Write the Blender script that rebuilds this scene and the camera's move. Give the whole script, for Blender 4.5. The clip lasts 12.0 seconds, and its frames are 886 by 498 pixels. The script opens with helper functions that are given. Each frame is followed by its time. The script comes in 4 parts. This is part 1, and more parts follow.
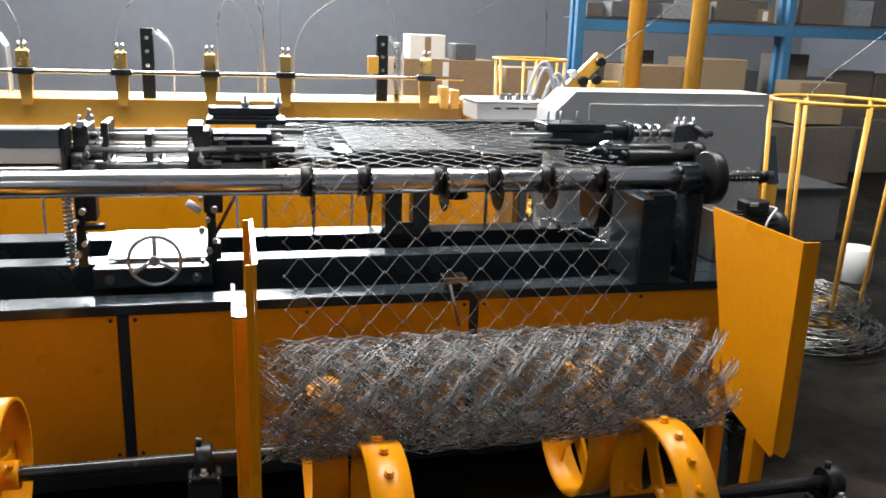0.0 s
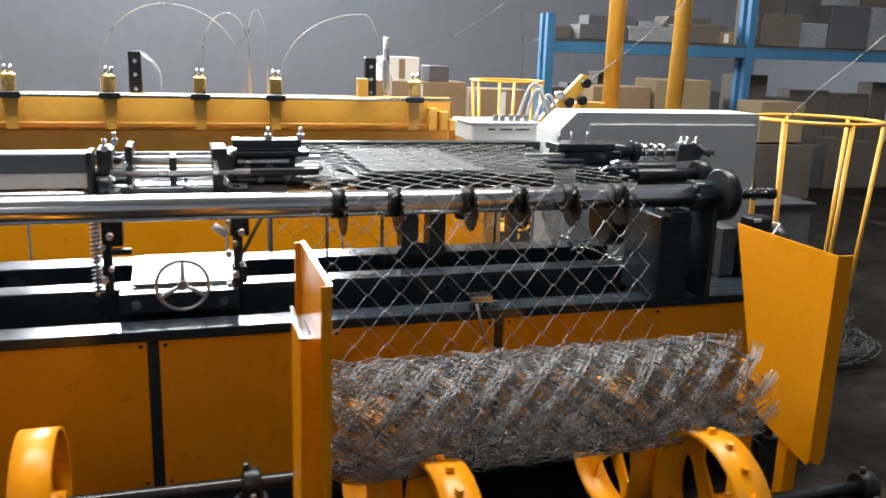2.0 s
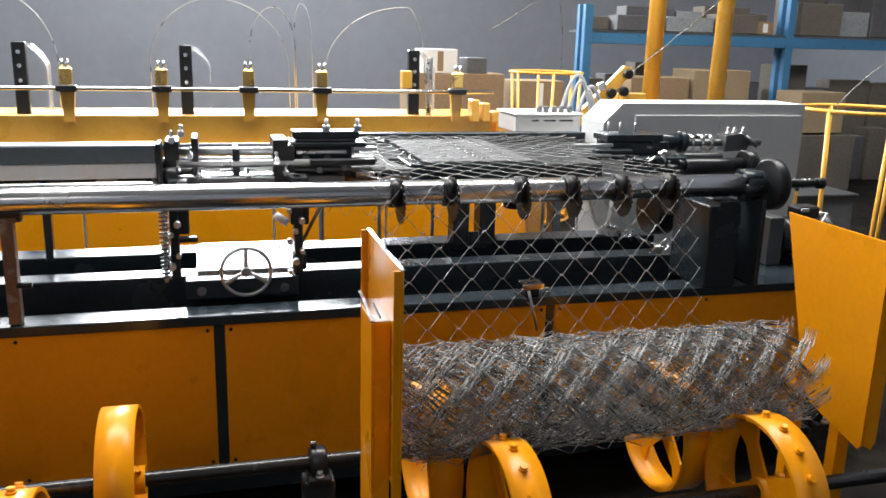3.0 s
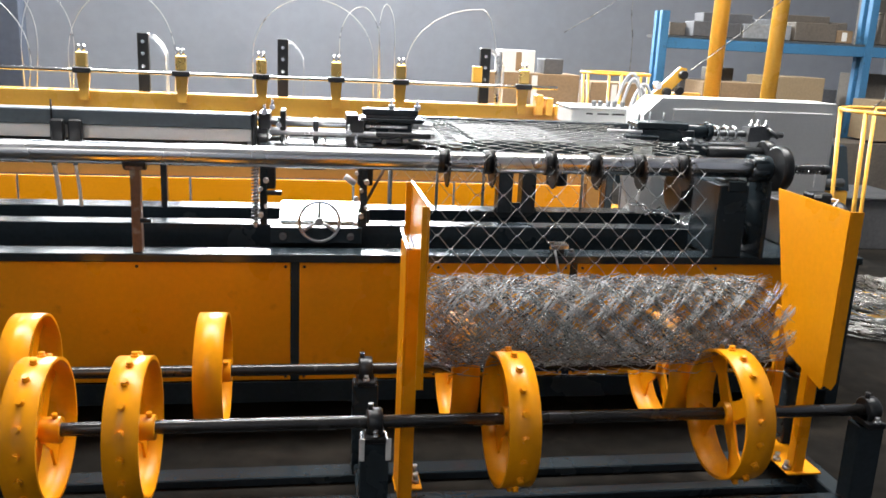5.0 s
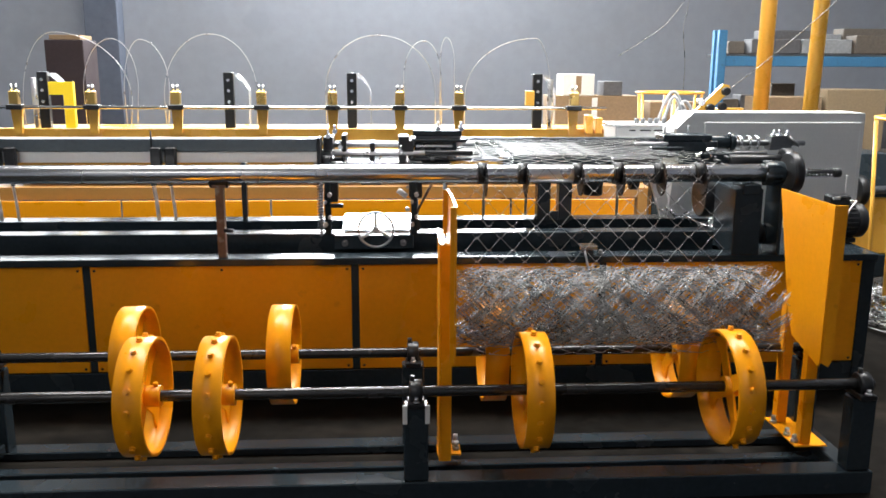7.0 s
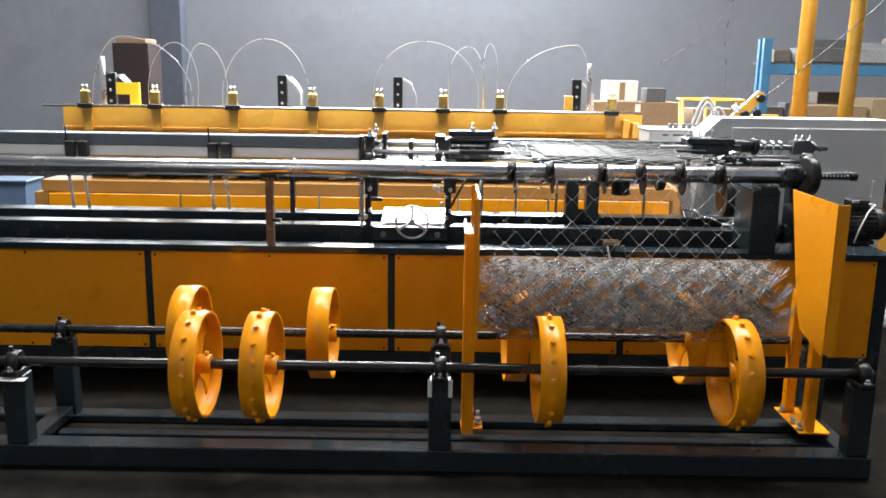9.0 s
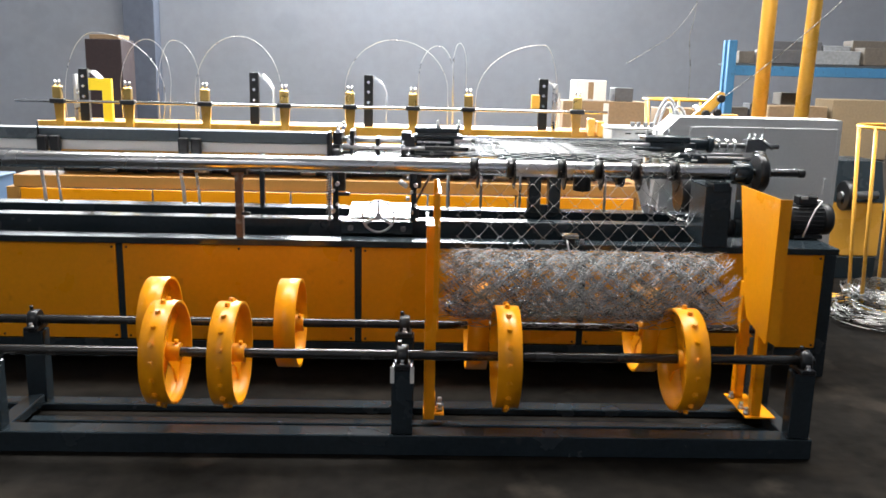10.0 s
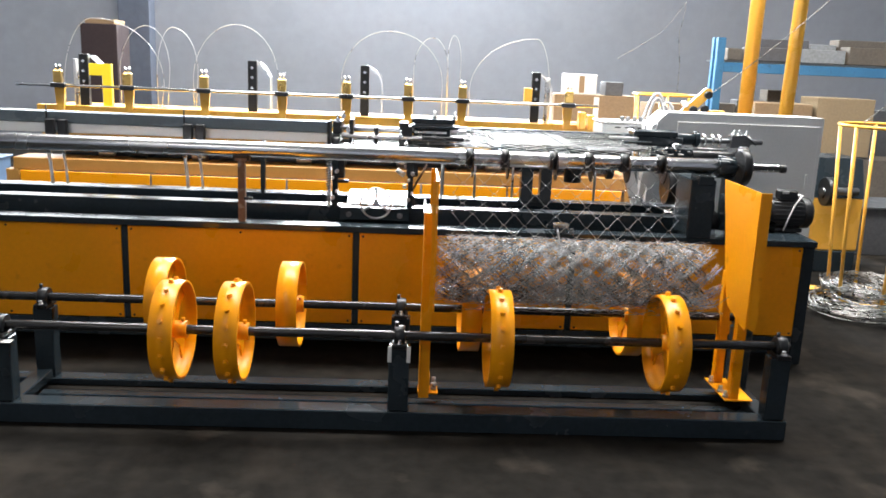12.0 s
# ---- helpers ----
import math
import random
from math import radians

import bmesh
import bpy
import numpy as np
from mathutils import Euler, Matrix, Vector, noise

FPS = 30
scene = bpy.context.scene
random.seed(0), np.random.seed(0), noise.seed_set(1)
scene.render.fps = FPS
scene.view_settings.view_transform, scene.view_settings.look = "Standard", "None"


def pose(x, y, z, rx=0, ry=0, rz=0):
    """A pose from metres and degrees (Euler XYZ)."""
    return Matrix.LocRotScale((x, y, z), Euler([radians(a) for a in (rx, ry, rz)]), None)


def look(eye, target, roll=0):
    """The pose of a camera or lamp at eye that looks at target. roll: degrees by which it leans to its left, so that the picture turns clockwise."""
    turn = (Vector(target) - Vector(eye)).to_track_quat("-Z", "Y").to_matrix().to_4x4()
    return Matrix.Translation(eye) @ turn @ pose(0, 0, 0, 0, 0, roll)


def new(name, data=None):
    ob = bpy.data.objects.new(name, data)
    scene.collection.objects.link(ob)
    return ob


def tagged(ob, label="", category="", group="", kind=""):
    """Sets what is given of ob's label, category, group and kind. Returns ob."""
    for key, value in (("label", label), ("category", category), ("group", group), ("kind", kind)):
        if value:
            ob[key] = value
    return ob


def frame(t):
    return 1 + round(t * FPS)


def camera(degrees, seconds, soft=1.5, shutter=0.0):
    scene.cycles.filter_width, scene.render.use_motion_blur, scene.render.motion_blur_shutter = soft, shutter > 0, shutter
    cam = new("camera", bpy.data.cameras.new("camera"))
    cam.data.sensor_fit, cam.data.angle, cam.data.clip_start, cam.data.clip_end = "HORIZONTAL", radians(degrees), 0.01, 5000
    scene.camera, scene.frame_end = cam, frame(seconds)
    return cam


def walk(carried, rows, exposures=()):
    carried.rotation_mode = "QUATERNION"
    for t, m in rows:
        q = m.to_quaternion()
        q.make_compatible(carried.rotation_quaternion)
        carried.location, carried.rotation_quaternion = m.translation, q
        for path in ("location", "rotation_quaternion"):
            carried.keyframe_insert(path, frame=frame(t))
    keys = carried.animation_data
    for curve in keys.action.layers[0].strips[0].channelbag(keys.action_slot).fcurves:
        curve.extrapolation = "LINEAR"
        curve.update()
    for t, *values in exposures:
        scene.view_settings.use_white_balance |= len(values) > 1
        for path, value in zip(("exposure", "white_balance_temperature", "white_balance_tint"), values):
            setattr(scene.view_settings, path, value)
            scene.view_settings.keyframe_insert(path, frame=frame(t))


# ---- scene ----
cam = camera(55.3, 12.0, soft=1.6, shutter=0.4)
PATH = [
    (0, (0.202, -0.048, 1.511), (0.677, 1.825, 0.996), 2.0),
    (0.5, (0.195, -0.01, 1.499), (0.596, 1.881, 0.986), 2.1),
    (1, (0.204, 0.002, 1.494), (0.526, 1.914, 1.006), 3.1),
    (1.5, (0.148, -0.003, 1.498), (0.52, 1.902, 1.015), 2.4),
    (2, (-0.041, -0.009, 1.507), (0.547, 1.845, 1.043), 1.9),
    (2.5, (-0.165, -0.036, 1.505), (0.357, 1.834, 1.023), 1.9),
    (2.7, (-0.157, -0.032, 1.51), (0.382, 1.831, 1.022), 1.3),
    (4.3, (-0.091, -0.451, 1.49), (0.238, 1.469, 1.037), 3.5),
    (4.5, (-0.103, -0.505, 1.484), (0.227, 1.414, 1.03), 3.2),
    (5, (-0.089, -0.633, 1.48), (0.227, 1.282, 0.998), 2.7),
    (5.5, (-0.011, -0.809, 1.5), (0.175, 1.132, 1.056), 2.2),
    (6, (0.027, -0.956, 1.503), (0.102, 0.995, 1.069), 1.3),
    (6.5, (0.015, -1.029, 1.499), (0.101, 0.927, 1.091), 0.7),
    (7, (0.031, -1.104, 1.486), (0.149, 0.847, 1.062), 0.3),
    (7.5, (0.07, -1.159, 1.49), (0.125, 0.796, 1.07), 1.3),
    (7.7, (0.095, -1.185, 1.486), (0.117, 0.768, 1.058), 1.7),
    (9.3, (0.113, -1.415, 1.482), (0.111, 0.542, 1.071), 0.8),
    (9.5, (0.113, -1.435, 1.489), (0.15, 0.52, 1.07), 0.9),
    (10, (0.169, -1.51, 1.484), (0.221, 0.446, 1.069), 1.3),
    (10.5, (0.229, -1.585, 1.481), (0.256, 0.365, 1.035), 2.2),
    (11, (0.216, -1.609, 1.486), (0.253, 0.339, 1.035), 2.5),
    (11.5, (0.154, -1.628, 1.502), (0.204, 0.322, 1.06), 2.7),
    (12, (0.128, -1.664, 1.497), (0.21, 0.286, 1.061), 2.4),
]
walk(cam, [(t, look(eye, target, roll)) for t, eye, target, roll in PATH],
     exposures=[(0.0, -0.34), (2.7, -0.3), (4.3, 0.13), (5.5, 0.25), (6.5, 0.15), (7.5, 0.18), (9.4, 0.15), (10.5, 0.36), (12.0, 0.48)])

# ---- world and light ----
world = bpy.data.worlds.new("world")
scene.world = world
world.use_nodes = True
wn = world.node_tree.nodes
sky = wn.new("ShaderNodeTexSky")
sky.sky_type, sky.sun_disc, sky.sun_elevation, sky.sun_rotation = "NISHITA", False, radians(35), radians(10)
world.node_tree.links.new(sky.outputs[0], wn["Background"].inputs[0])
wn["Background"].inputs[1].default_value = 0.10


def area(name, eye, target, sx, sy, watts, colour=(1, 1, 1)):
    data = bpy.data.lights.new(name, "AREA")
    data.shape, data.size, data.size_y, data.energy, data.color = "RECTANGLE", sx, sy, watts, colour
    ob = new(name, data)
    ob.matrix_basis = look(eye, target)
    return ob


# daylight in the unseen end windows; three unseen roof lamps added to fill the hall
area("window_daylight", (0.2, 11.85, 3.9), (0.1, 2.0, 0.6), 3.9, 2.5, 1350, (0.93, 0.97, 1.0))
area("roof_fill", (0.6, 4.0, 5.95), (0.6, 3.95, 0), 9.6, 1.5, 1240, (1.0, 0.98, 0.95))
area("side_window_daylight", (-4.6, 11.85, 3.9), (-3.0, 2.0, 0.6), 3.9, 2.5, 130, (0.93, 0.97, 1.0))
area("rear_roof_fill", (-0.3, 10.9, 5.95), (-0.3, 11.0, 0), 5.0, 1.2, 390, (0.92, 0.96, 1.0))
area("front_roof_fill", (-3.3, -4.9, 5.95), (-3.3, -4.5, 0), 5.0, 1.3, 125, (1.0, 0.95, 0.88))

# ---- materials ----


def mat(name, base, rough=0.5, metal=0.0, grain=0.15, scale=18.0, bump=0.0, wear=None, wear_at=0.62, coat=0.0, spec=0.5):
    """Paint, metal or stone: two scales of mottling, a fine relief, worn or stained spots."""
    m = bpy.data.materials.new(name)
    m.use_nodes = True
    n, l = m.node_tree.nodes, m.node_tree.links
    b = n["Principled BSDF"]
    geo = n.new("ShaderNodeTexCoord")
    fine, coarse = n.new("ShaderNodeTexNoise"), n.new("ShaderNodeTexNoise")
    fine.inputs["Scale"].default_value, coarse.inputs["Scale"].default_value = scale * 6, scale * 0.35
    fine.inputs["Detail"].default_value, coarse.inputs["Detail"].default_value = 4, 5
    for t in (fine, coarse):
        l.new(geo.outputs["Object"], t.inputs["Vector"])
    add = n.new("ShaderNodeMath")
    add.operation = "ADD"
    l.new(fine.outputs["Fac"], add.inputs[0])
    l.new(coarse.outputs["Fac"], add.inputs[1])
    rng = n.new("ShaderNodeMapRange")
    rng.inputs[1].default_value, rng.inputs[2].default_value = 0.6, 1.4
    rng.inputs[3].default_value, rng.inputs[4].default_value = 1 - grain, 1 + grain
    l.new(add.outputs[0], rng.inputs[0])
    mul = n.new("ShaderNodeMix")
    mul.data_type, mul.blend_type = "RGBA", "MULTIPLY"
    mul.inputs[0].default_value = 1.0
    mul.inputs[6].default_value = (*base, 1)
    l.new(rng.outputs[0], mul.inputs[7])
    out = mul.outputs[2]
    if wear:
        w = n.new("ShaderNodeTexNoise")
        w.inputs["Scale"].default_value, w.inputs["Detail"].default_value = scale * 1.1, 8
        l.new(geo.outputs["Object"], w.inputs["Vector"])
        ramp = n.new("ShaderNodeMapRange")
        ramp.inputs[1].default_value, ramp.inputs[2].default_value = wear_at, wear_at + 0.08
        l.new(w.outputs["Fac"], ramp.inputs[0])
        mix = n.new("ShaderNodeMix")
        mix.data_type = "RGBA"
        l.new(ramp.outputs[0], mix.inputs[0])
        l.new(out, mix.inputs[6])
        mix.inputs[7].default_value = (*wear, 1)
        out = mix.outputs[2]
    l.new(out, b.inputs["Base Color"])
    rr = n.new("ShaderNodeMapRange")
    rr.inputs[1].default_value, rr.inputs[2].default_value = 0.3, 0.7
    rr.inputs[3].default_value, rr.inputs[4].default_value = max(rough - 0.08, 0.03), min(rough + 0.12, 1)
    l.new(coarse.outputs["Fac"], rr.inputs[0])
    l.new(rr.outputs[0], b.inputs["Roughness"])
    b.inputs["Metallic"].default_value = metal
    b.inputs["Coat Weight"].default_value, b.inputs["Specular IOR Level"].default_value = coat, spec
    if bump:
        bp = n.new("ShaderNodeBump")
        bp.inputs["Strength"].default_value, bp.inputs["Distance"].default_value = bump, 0.002
        l.new(add.outputs[0], bp.inputs["Height"])
        l.new(bp.outputs[0], b.inputs["Normal"])
    return m


YELLOW = mat("yellow paint", (0.80, 0.302, 0.003), 0.3, 0, 0.07, 9, 0.05, (0.64, 0.235, 0.003), 0.66, spec=0.34)
# paleness mixed into the yellow stands for haze over things further back
YELLOW2 = mat("yellow paint paled for haze", (0.82, 0.44, 0.065), 0.27, 0, 0.06, 9, 0.05)
SLATE = mat("slate grey enamel", (0.019, 0.027, 0.033), 0.2, 0, 0.2, 9, 0.05, (0.032, 0.038, 0.041), 0.68, spec=0.36)
SLATE2 = mat("blue grey enamel", (0.10, 0.125, 0.14), 0.3, 0, 0.15, 9, 0.04)
BLACK = mat("black oiled iron", (0.014, 0.015, 0.017), 0.33, 0.3, 0.3, 20, 0.1)
SHAFT = mat("dark oiled shaft steel", (0.035, 0.034, 0.034), 0.2, 0.5, 0.3, 20, 0.05)
STEEL = mat("bright turned steel", (0.56, 0.56, 0.57), 0.3, 1.0, 0.12, 30, 0.04)
TUBEM = mat("drawn bright steel tube", (0.6, 0.6, 0.61), 0.22, 1.0, 0.04, 6)
CHROME = mat("polished steel", (0.72, 0.72, 0.72), 0.14, 1.0, 0.06, 30)
IRON = mat("dull machined iron", (0.16, 0.165, 0.17), 0.38, 0.85, 0.25, 25, 0.1)
RUSTY = mat("brown primed steel", (0.15, 0.09, 0.06), 0.45, 0.4, 0.3, 14, 0.1, (0.25, 0.24, 0.23), 0.6)
DISC = mat("blackened disc steel", (0.018, 0.016, 0.015), 0.4, 0.4, 0.3, 12, 0.1, (0.09, 0.045, 0.025), 0.58)
WIRE = mat("galvanised wire", (0.25, 0.248, 0.238), 0.27, 0.95, 0.25, 60)
BEDGREY = mat("dull pale bed steel", (0.11, 0.112, 0.115), 0.7, 0.0, 0.25, 14, 0.05, spec=0.12)
# same wire as WIRE, lightened to stand for light and haze on the sheet
LITWIRE = mat("lit copy of galvanised wire", (0.34, 0.34, 0.335), 0.28, 1.0, 0.2, 60)
PAN = mat("dull oily plate", (0.03, 0.031, 0.033), 0.8, 0, 0.3, 12, 0.05, spec=0.08)
WHITEP = mat("off-white panel", (0.78, 0.78, 0.77), 0.3, 0, 0.05, 8)
GREYCAB = mat("light grey powder coat", (0.76, 0.77, 0.76), 0.45, 0, 0.05, 14, 0.06)
RACKBLUE = mat("blue rack paint", (0.035, 0.14, 0.27), 0.5, 0, 0.2, 10, 0.05, (0.03, 0.1, 0.18), 0.6)
CARDBOARD = mat("brown cardboard", (0.24, 0.16, 0.09), 0.85, 0, 0.2, 7, 0.1)
PALE = mat("white carton", (0.66, 0.65, 0.62), 0.8, 0, 0.08, 8)
# base darker than concrete, with the shade about the machines put in
CONCRETE = mat("stained and shaded concrete floor", (0.0105, 0.0095, 0.0083), 0.85, 0, 0.6, 2.2, 0.3, (0.030, 0.0255, 0.021), 0.60, spec=0.05)
# scuffs drawn out in two directions, pale also in place of lit patches
_n, _l = CONCRETE.node_tree.nodes, CONCRETE.node_tree.links
_b = _n["Principled BSDF"]
_prev = _b.inputs["Base Color"].links[0].from_socket
for _size, _turn in (((1.0, 2.6, 1.0), 0.5), ((2.2, 1.0, 1.0), 0.9)):
    _m, _t, _r, _x = _n.new("ShaderNodeMapping"), _n.new("ShaderNodeTexNoise"), _n.new("ShaderNodeMapRange"), _n.new("ShaderNodeMix")
    _m.inputs["Scale"].default_value, _m.inputs["Rotation"].default_value = _size, (0, 0, _turn)
    _t.inputs["Scale"].default_value, _t.inputs["Detail"].default_value = 1.6, 9
    _r.inputs[1].default_value, _r.inputs[2].default_value, _r.inputs[4].default_value = 0.52, 0.8, 0.6
    _x.data_type = "RGBA"
    _l.new(_n["Texture Coordinate"].outputs["Object"], _m.inputs["Vector"])
    _l.new(_m.outputs[0], _t.inputs["Vector"])
    _l.new(_t.outputs["Fac"], _r.inputs[0])
    _l.new(_r.outputs[0], _x.inputs[0])
    _l.new(_prev, _x.inputs[6])
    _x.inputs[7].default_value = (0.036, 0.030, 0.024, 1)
    _prev = _x.outputs[2]
_l.new(_prev, _b.inputs["Base Color"])
WALL = mat("grey plaster wall", (0.265, 0.28, 0.315), 0.9, 0, 0.08, 1.2, 0.1, (0.245, 0.26, 0.293), 0.6)
PIER = mat("blue grey painted steel", (0.095, 0.11, 0.145), 0.7, 0, 0.15, 2)
ROOF = mat("corrugated roof underside", (0.4, 0.41, 0.42), 0.7, 0, 0.15, 2)
MAROON = mat("dark brown steel", (0.03, 0.018, 0.019), 0.5, 0, 0.25, 6)
HOSE = mat("milky clear hose", (0.85, 0.81, 0.78), 0.2, 0, 0.1, 30)
PLASTIC = mat("grey plastic hose", (0.42, 0.43, 0.44), 0.35, 0, 0.1, 30)
BRASS = mat("brass", (0.62, 0.42, 0.14), 0.28, 1.0, 0.1, 30)
OCHRE = mat("dull ochre tone", (0.36, 0.18, 0.04), 0.45, 0, 0.1, 9, 0.05)
BLUEP = mat("blue plastic", (0.08, 0.13, 0.21), 0.4, 0, 0.1, 10)
DARKBOX = mat("grimy dark box", (0.075, 0.075, 0.08), 0.6, 0, 0.3, 6)


def glow(name, colour, strength):
    m = bpy.data.materials.new(name)
    m.use_nodes = True
    b = m.node_tree.nodes["Principled BSDF"]
    b.inputs["Emission Color"].default_value, b.inputs["Emission Strength"].default_value = (*colour, 1), strength
    return m


DAY = glow("daylight pane", (0.93, 0.97, 1.0), 15.0)
DIM_DAY = glow("dim daylight pane", (0.93, 0.97, 1.0), 6.0)
CLEAR = bpy.data.materials.new("clear plastic")
CLEAR.use_nodes = True
_b = CLEAR.node_tree.nodes["Principled BSDF"]
_b.inputs["Base Color"].default_value, _b.inputs["Roughness"].default_value = (0.6, 0.61, 0.62, 1), 0.45
_b.inputs["Transmission Weight"].default_value, _b.inputs["Alpha"].default_value = 0.8, 0.4

# ---- mesh tools ----


def box(bm, x0, x1, y0, y1, z0, z1, bevel=0.003):
    v = [bm.verts.new((x, y, z)) for x in (x0, x1) for y in (y0, y1) for z in (z0, z1)]
    fs = [bm.faces.new([v[i] for i in q]) for q in ((0, 1, 3, 2), (4, 6, 7, 5), (0, 4, 5, 1), (2, 3, 7, 6), (0, 2, 6, 4), (1, 5, 7, 3))]
    if bevel:
        es = list({e for f in fs for e in f.edges})
        bmesh.ops.bevel(bm, geom=es, offset=bevel, segments=1, affect="EDGES")
    return bm


def sweep(bm, pts, r, seg=6, closed=False):
    """A round bar along points."""
    pts = [Vector(p) for p in pts]
    n, rings, side = len(pts), [], None
    for i, p in enumerate(pts):
        a = pts[(i - 1) % n] if closed or i else p
        b = pts[(i + 1) % n] if closed or i < n - 1 else p
        d = (b - a).normalized()
        if side is None:
            side = d.orthogonal().normalized()
        side = (side - d * side.dot(d)).normalized()
        up = d.cross(side)
        rings.append([bm.verts.new(p + r * (math.cos(k * math.tau / seg) * side + math.sin(k * math.tau / seg) * up)) for k in range(seg)])
    for i in range(n if closed else n - 1):
        a, b = rings[i], rings[(i + 1) % n]
        for k in range(seg):
            f = bm.faces.new((a[k], a[(k + 1) % seg], b[(k + 1) % seg], b[k]))
            f.smooth = True
    if not closed:
        bm.faces.new(rings[0][::-1])
        bm.faces.new(rings[-1])
    return bm


def cyl(bm, p, q, r, seg=20, bevel=0.0):
    """A round bar with flat ends and a small chamfer."""
    p, q = Vector(p), Vector(q)
    d = (q - p).normalized()
    side = d.orthogonal().normalized()
    up = d.cross(side)
    stops = [(p, r)] + ([] if not bevel else [(p + d * bevel, r), (q - d * bevel, r)]) + [(q, r)]
    if bevel:
        stops[0], stops[-1] = (p, r - bevel), (q, r - bevel)
    rings = [[bm.verts.new(c + k * (math.cos(i * math.tau / seg) * side + math.sin(i * math.tau / seg) * up)) for i in range(seg)] for c, k in stops]
    for a, b in zip(rings, rings[1:]):
        for i in range(seg):
            f = bm.faces.new((a[i], a[(i + 1) % seg], b[(i + 1) % seg], b[i]))
            f.smooth = True
    bm.faces.new(rings[0][::-1])
    bm.faces.new(rings[-1])
    return bm


def pipe(bm, p, q, r, t, seg=28):
    """A short hollow ring from p to q of wall thickness t."""
    p, q = Vector(p), Vector(q)
    d = (q - p).normalized()
    side = d.orthogonal().normalized()
    up = d.cross(side)
    loops = [[bm.verts.new(c + k * (math.cos(i * math.tau / seg) * side + math.sin(i * math.tau / seg) * up)) for i in range(seg)] for c, k in ((p, r), (q, r), (q, r - t), (p, r - t))]
    for j in range(4):
        a, b = loops[j], loops[(j + 1) % 4]
        for i in range(seg):
            f = bm.faces.new((a[i], a[(i + 1) % seg], b[(i + 1) % seg], b[i]))
            f.smooth = j in (0, 2)
    return bm


def prism(bm, outline, axis, lo, hi):
    """A flat outline pushed along one axis."""
    def at(u, v, w):
        return {"x": (w, u, v), "y": (u, w, v), "z": (u, v, w)}[axis]
    a = [bm.verts.new(at(u, v, lo)) for u, v in outline]
    b = [bm.verts.new(at(u, v, hi)) for u, v in outline]
    n = len(outline)
    bm.faces.new(a)
    bm.faces.new(b[::-1])
    for i in range(n):
        bm.faces.new((a[i], b[i], b[(i + 1) % n], a[(i + 1) % n]))
    bmesh.ops.recalc_face_normals(bm, faces=bm.faces[:])
    return bm


def B():
    return bmesh.new()


def mesh_of(name, bm, material):
    me = bpy.data.meshes.new(name)
    bmesh.ops.recalc_face_normals(bm, faces=bm.faces[:])
    bm.to_mesh(me)
    bm.free()
    me.materials.append(material)
    return me


def thing(name, base, label, category, group="", kind=""):
    ob = new(name)
    ob.location = base
    ob.empty_display_size = 0.05
    return tagged(ob, label, category, group, kind)


def part(name, bm, material, parent, label="", own=False):
    """Links a bmesh as one mesh under a thing (its vertices in the world's metres) or under a part (own: in the parent's own space)."""
    ob = new(name, mesh_of(name, bm, material))
    ob.parent = parent
    if not own and parent.type == "EMPTY":
        ob.matrix_parent_inverse = Matrix.Translation(-parent.location)
    return tagged(ob, label)


def carry(ob, dx, dy, dz=0.0):
    """Sets a thing down elsewhere."""
    ob.location += Vector((dx, dy, dz))


def solid(name, bm, material, label, category, group="", kind=""):
    return tagged(new(name, mesh_of(name, bm, material)), label, category, group, kind)


# ---- the hall ----
X0, X1, Y0, Y1, TOP = -9.0, 9.0, -6.0, 12.0, 6.0
solid("floor", box(B(), X0, X1, Y0, Y1, -0.2, 0, 0), CONCRETE, "dark stained concrete workshop floor with scuffs, shade and lit patches painted in", "floor", kind="structure")
bm = B()
for x0, x1, z0, z1 in ((X0, -6.6, 0, TOP), (-2.6, -1.8, 0, TOP), (2.2, X1, 0, TOP), (-6.6, -2.6, 0, 2.6), (-6.6, -2.6, 5.2, TOP), (-1.8, 2.2, 0, 2.6), (-1.8, 2.2, 5.2, TOP)):
    box(bm, x0, x1, Y1, Y1 + 0.3, z0, z1, 0)
solid("wall_north", bm, WALL, "grey plastered end wall with piers and a high window", "wall", kind="structure")
solid("wall_west", box(B(), X0 - 0.3, X0, Y0, Y1, 0, TOP, 0), WALL, "plain grey plastered side wall", "wall", kind="structure")
solid("wall_east", box(B(), X1, X1 + 0.3, Y0, Y1, 0, TOP, 0), WALL, "plain grey plastered side wall", "wall", kind="structure")
solid("wall_south", box(B(), X0, X1, Y0 - 0.3, Y0, 0, TOP, 0), WALL, "plain grey plastered end wall", "wall", kind="structure")
# unseen roof, its openings made up for the added fill lamps
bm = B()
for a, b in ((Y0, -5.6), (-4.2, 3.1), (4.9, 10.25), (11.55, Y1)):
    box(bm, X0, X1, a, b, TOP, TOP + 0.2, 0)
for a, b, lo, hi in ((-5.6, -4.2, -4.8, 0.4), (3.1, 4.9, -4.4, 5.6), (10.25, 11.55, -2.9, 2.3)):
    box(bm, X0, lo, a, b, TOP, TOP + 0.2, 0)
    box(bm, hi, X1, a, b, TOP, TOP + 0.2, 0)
solid("ceiling", bm, ROOF, "unseen corrugated metal roof with three openings added for fill lamps", "ceiling", kind="structure")
for i, (a, b) in enumerate(((-4.36, -3.89),)):
    solid("wall_pier_%d" % (i + 1), box(B(), a, b, Y1 - 0.3, Y1 - 0.004, 0, TOP - 0.004, 0.01), PIER, "dark blue-grey steel wall pier", "pier", kind="structure")
win = thing("window_1", (0.2, Y1, 2.6), "tall bright steel-framed window in the end wall", "window", kind="structure")
bm = B()
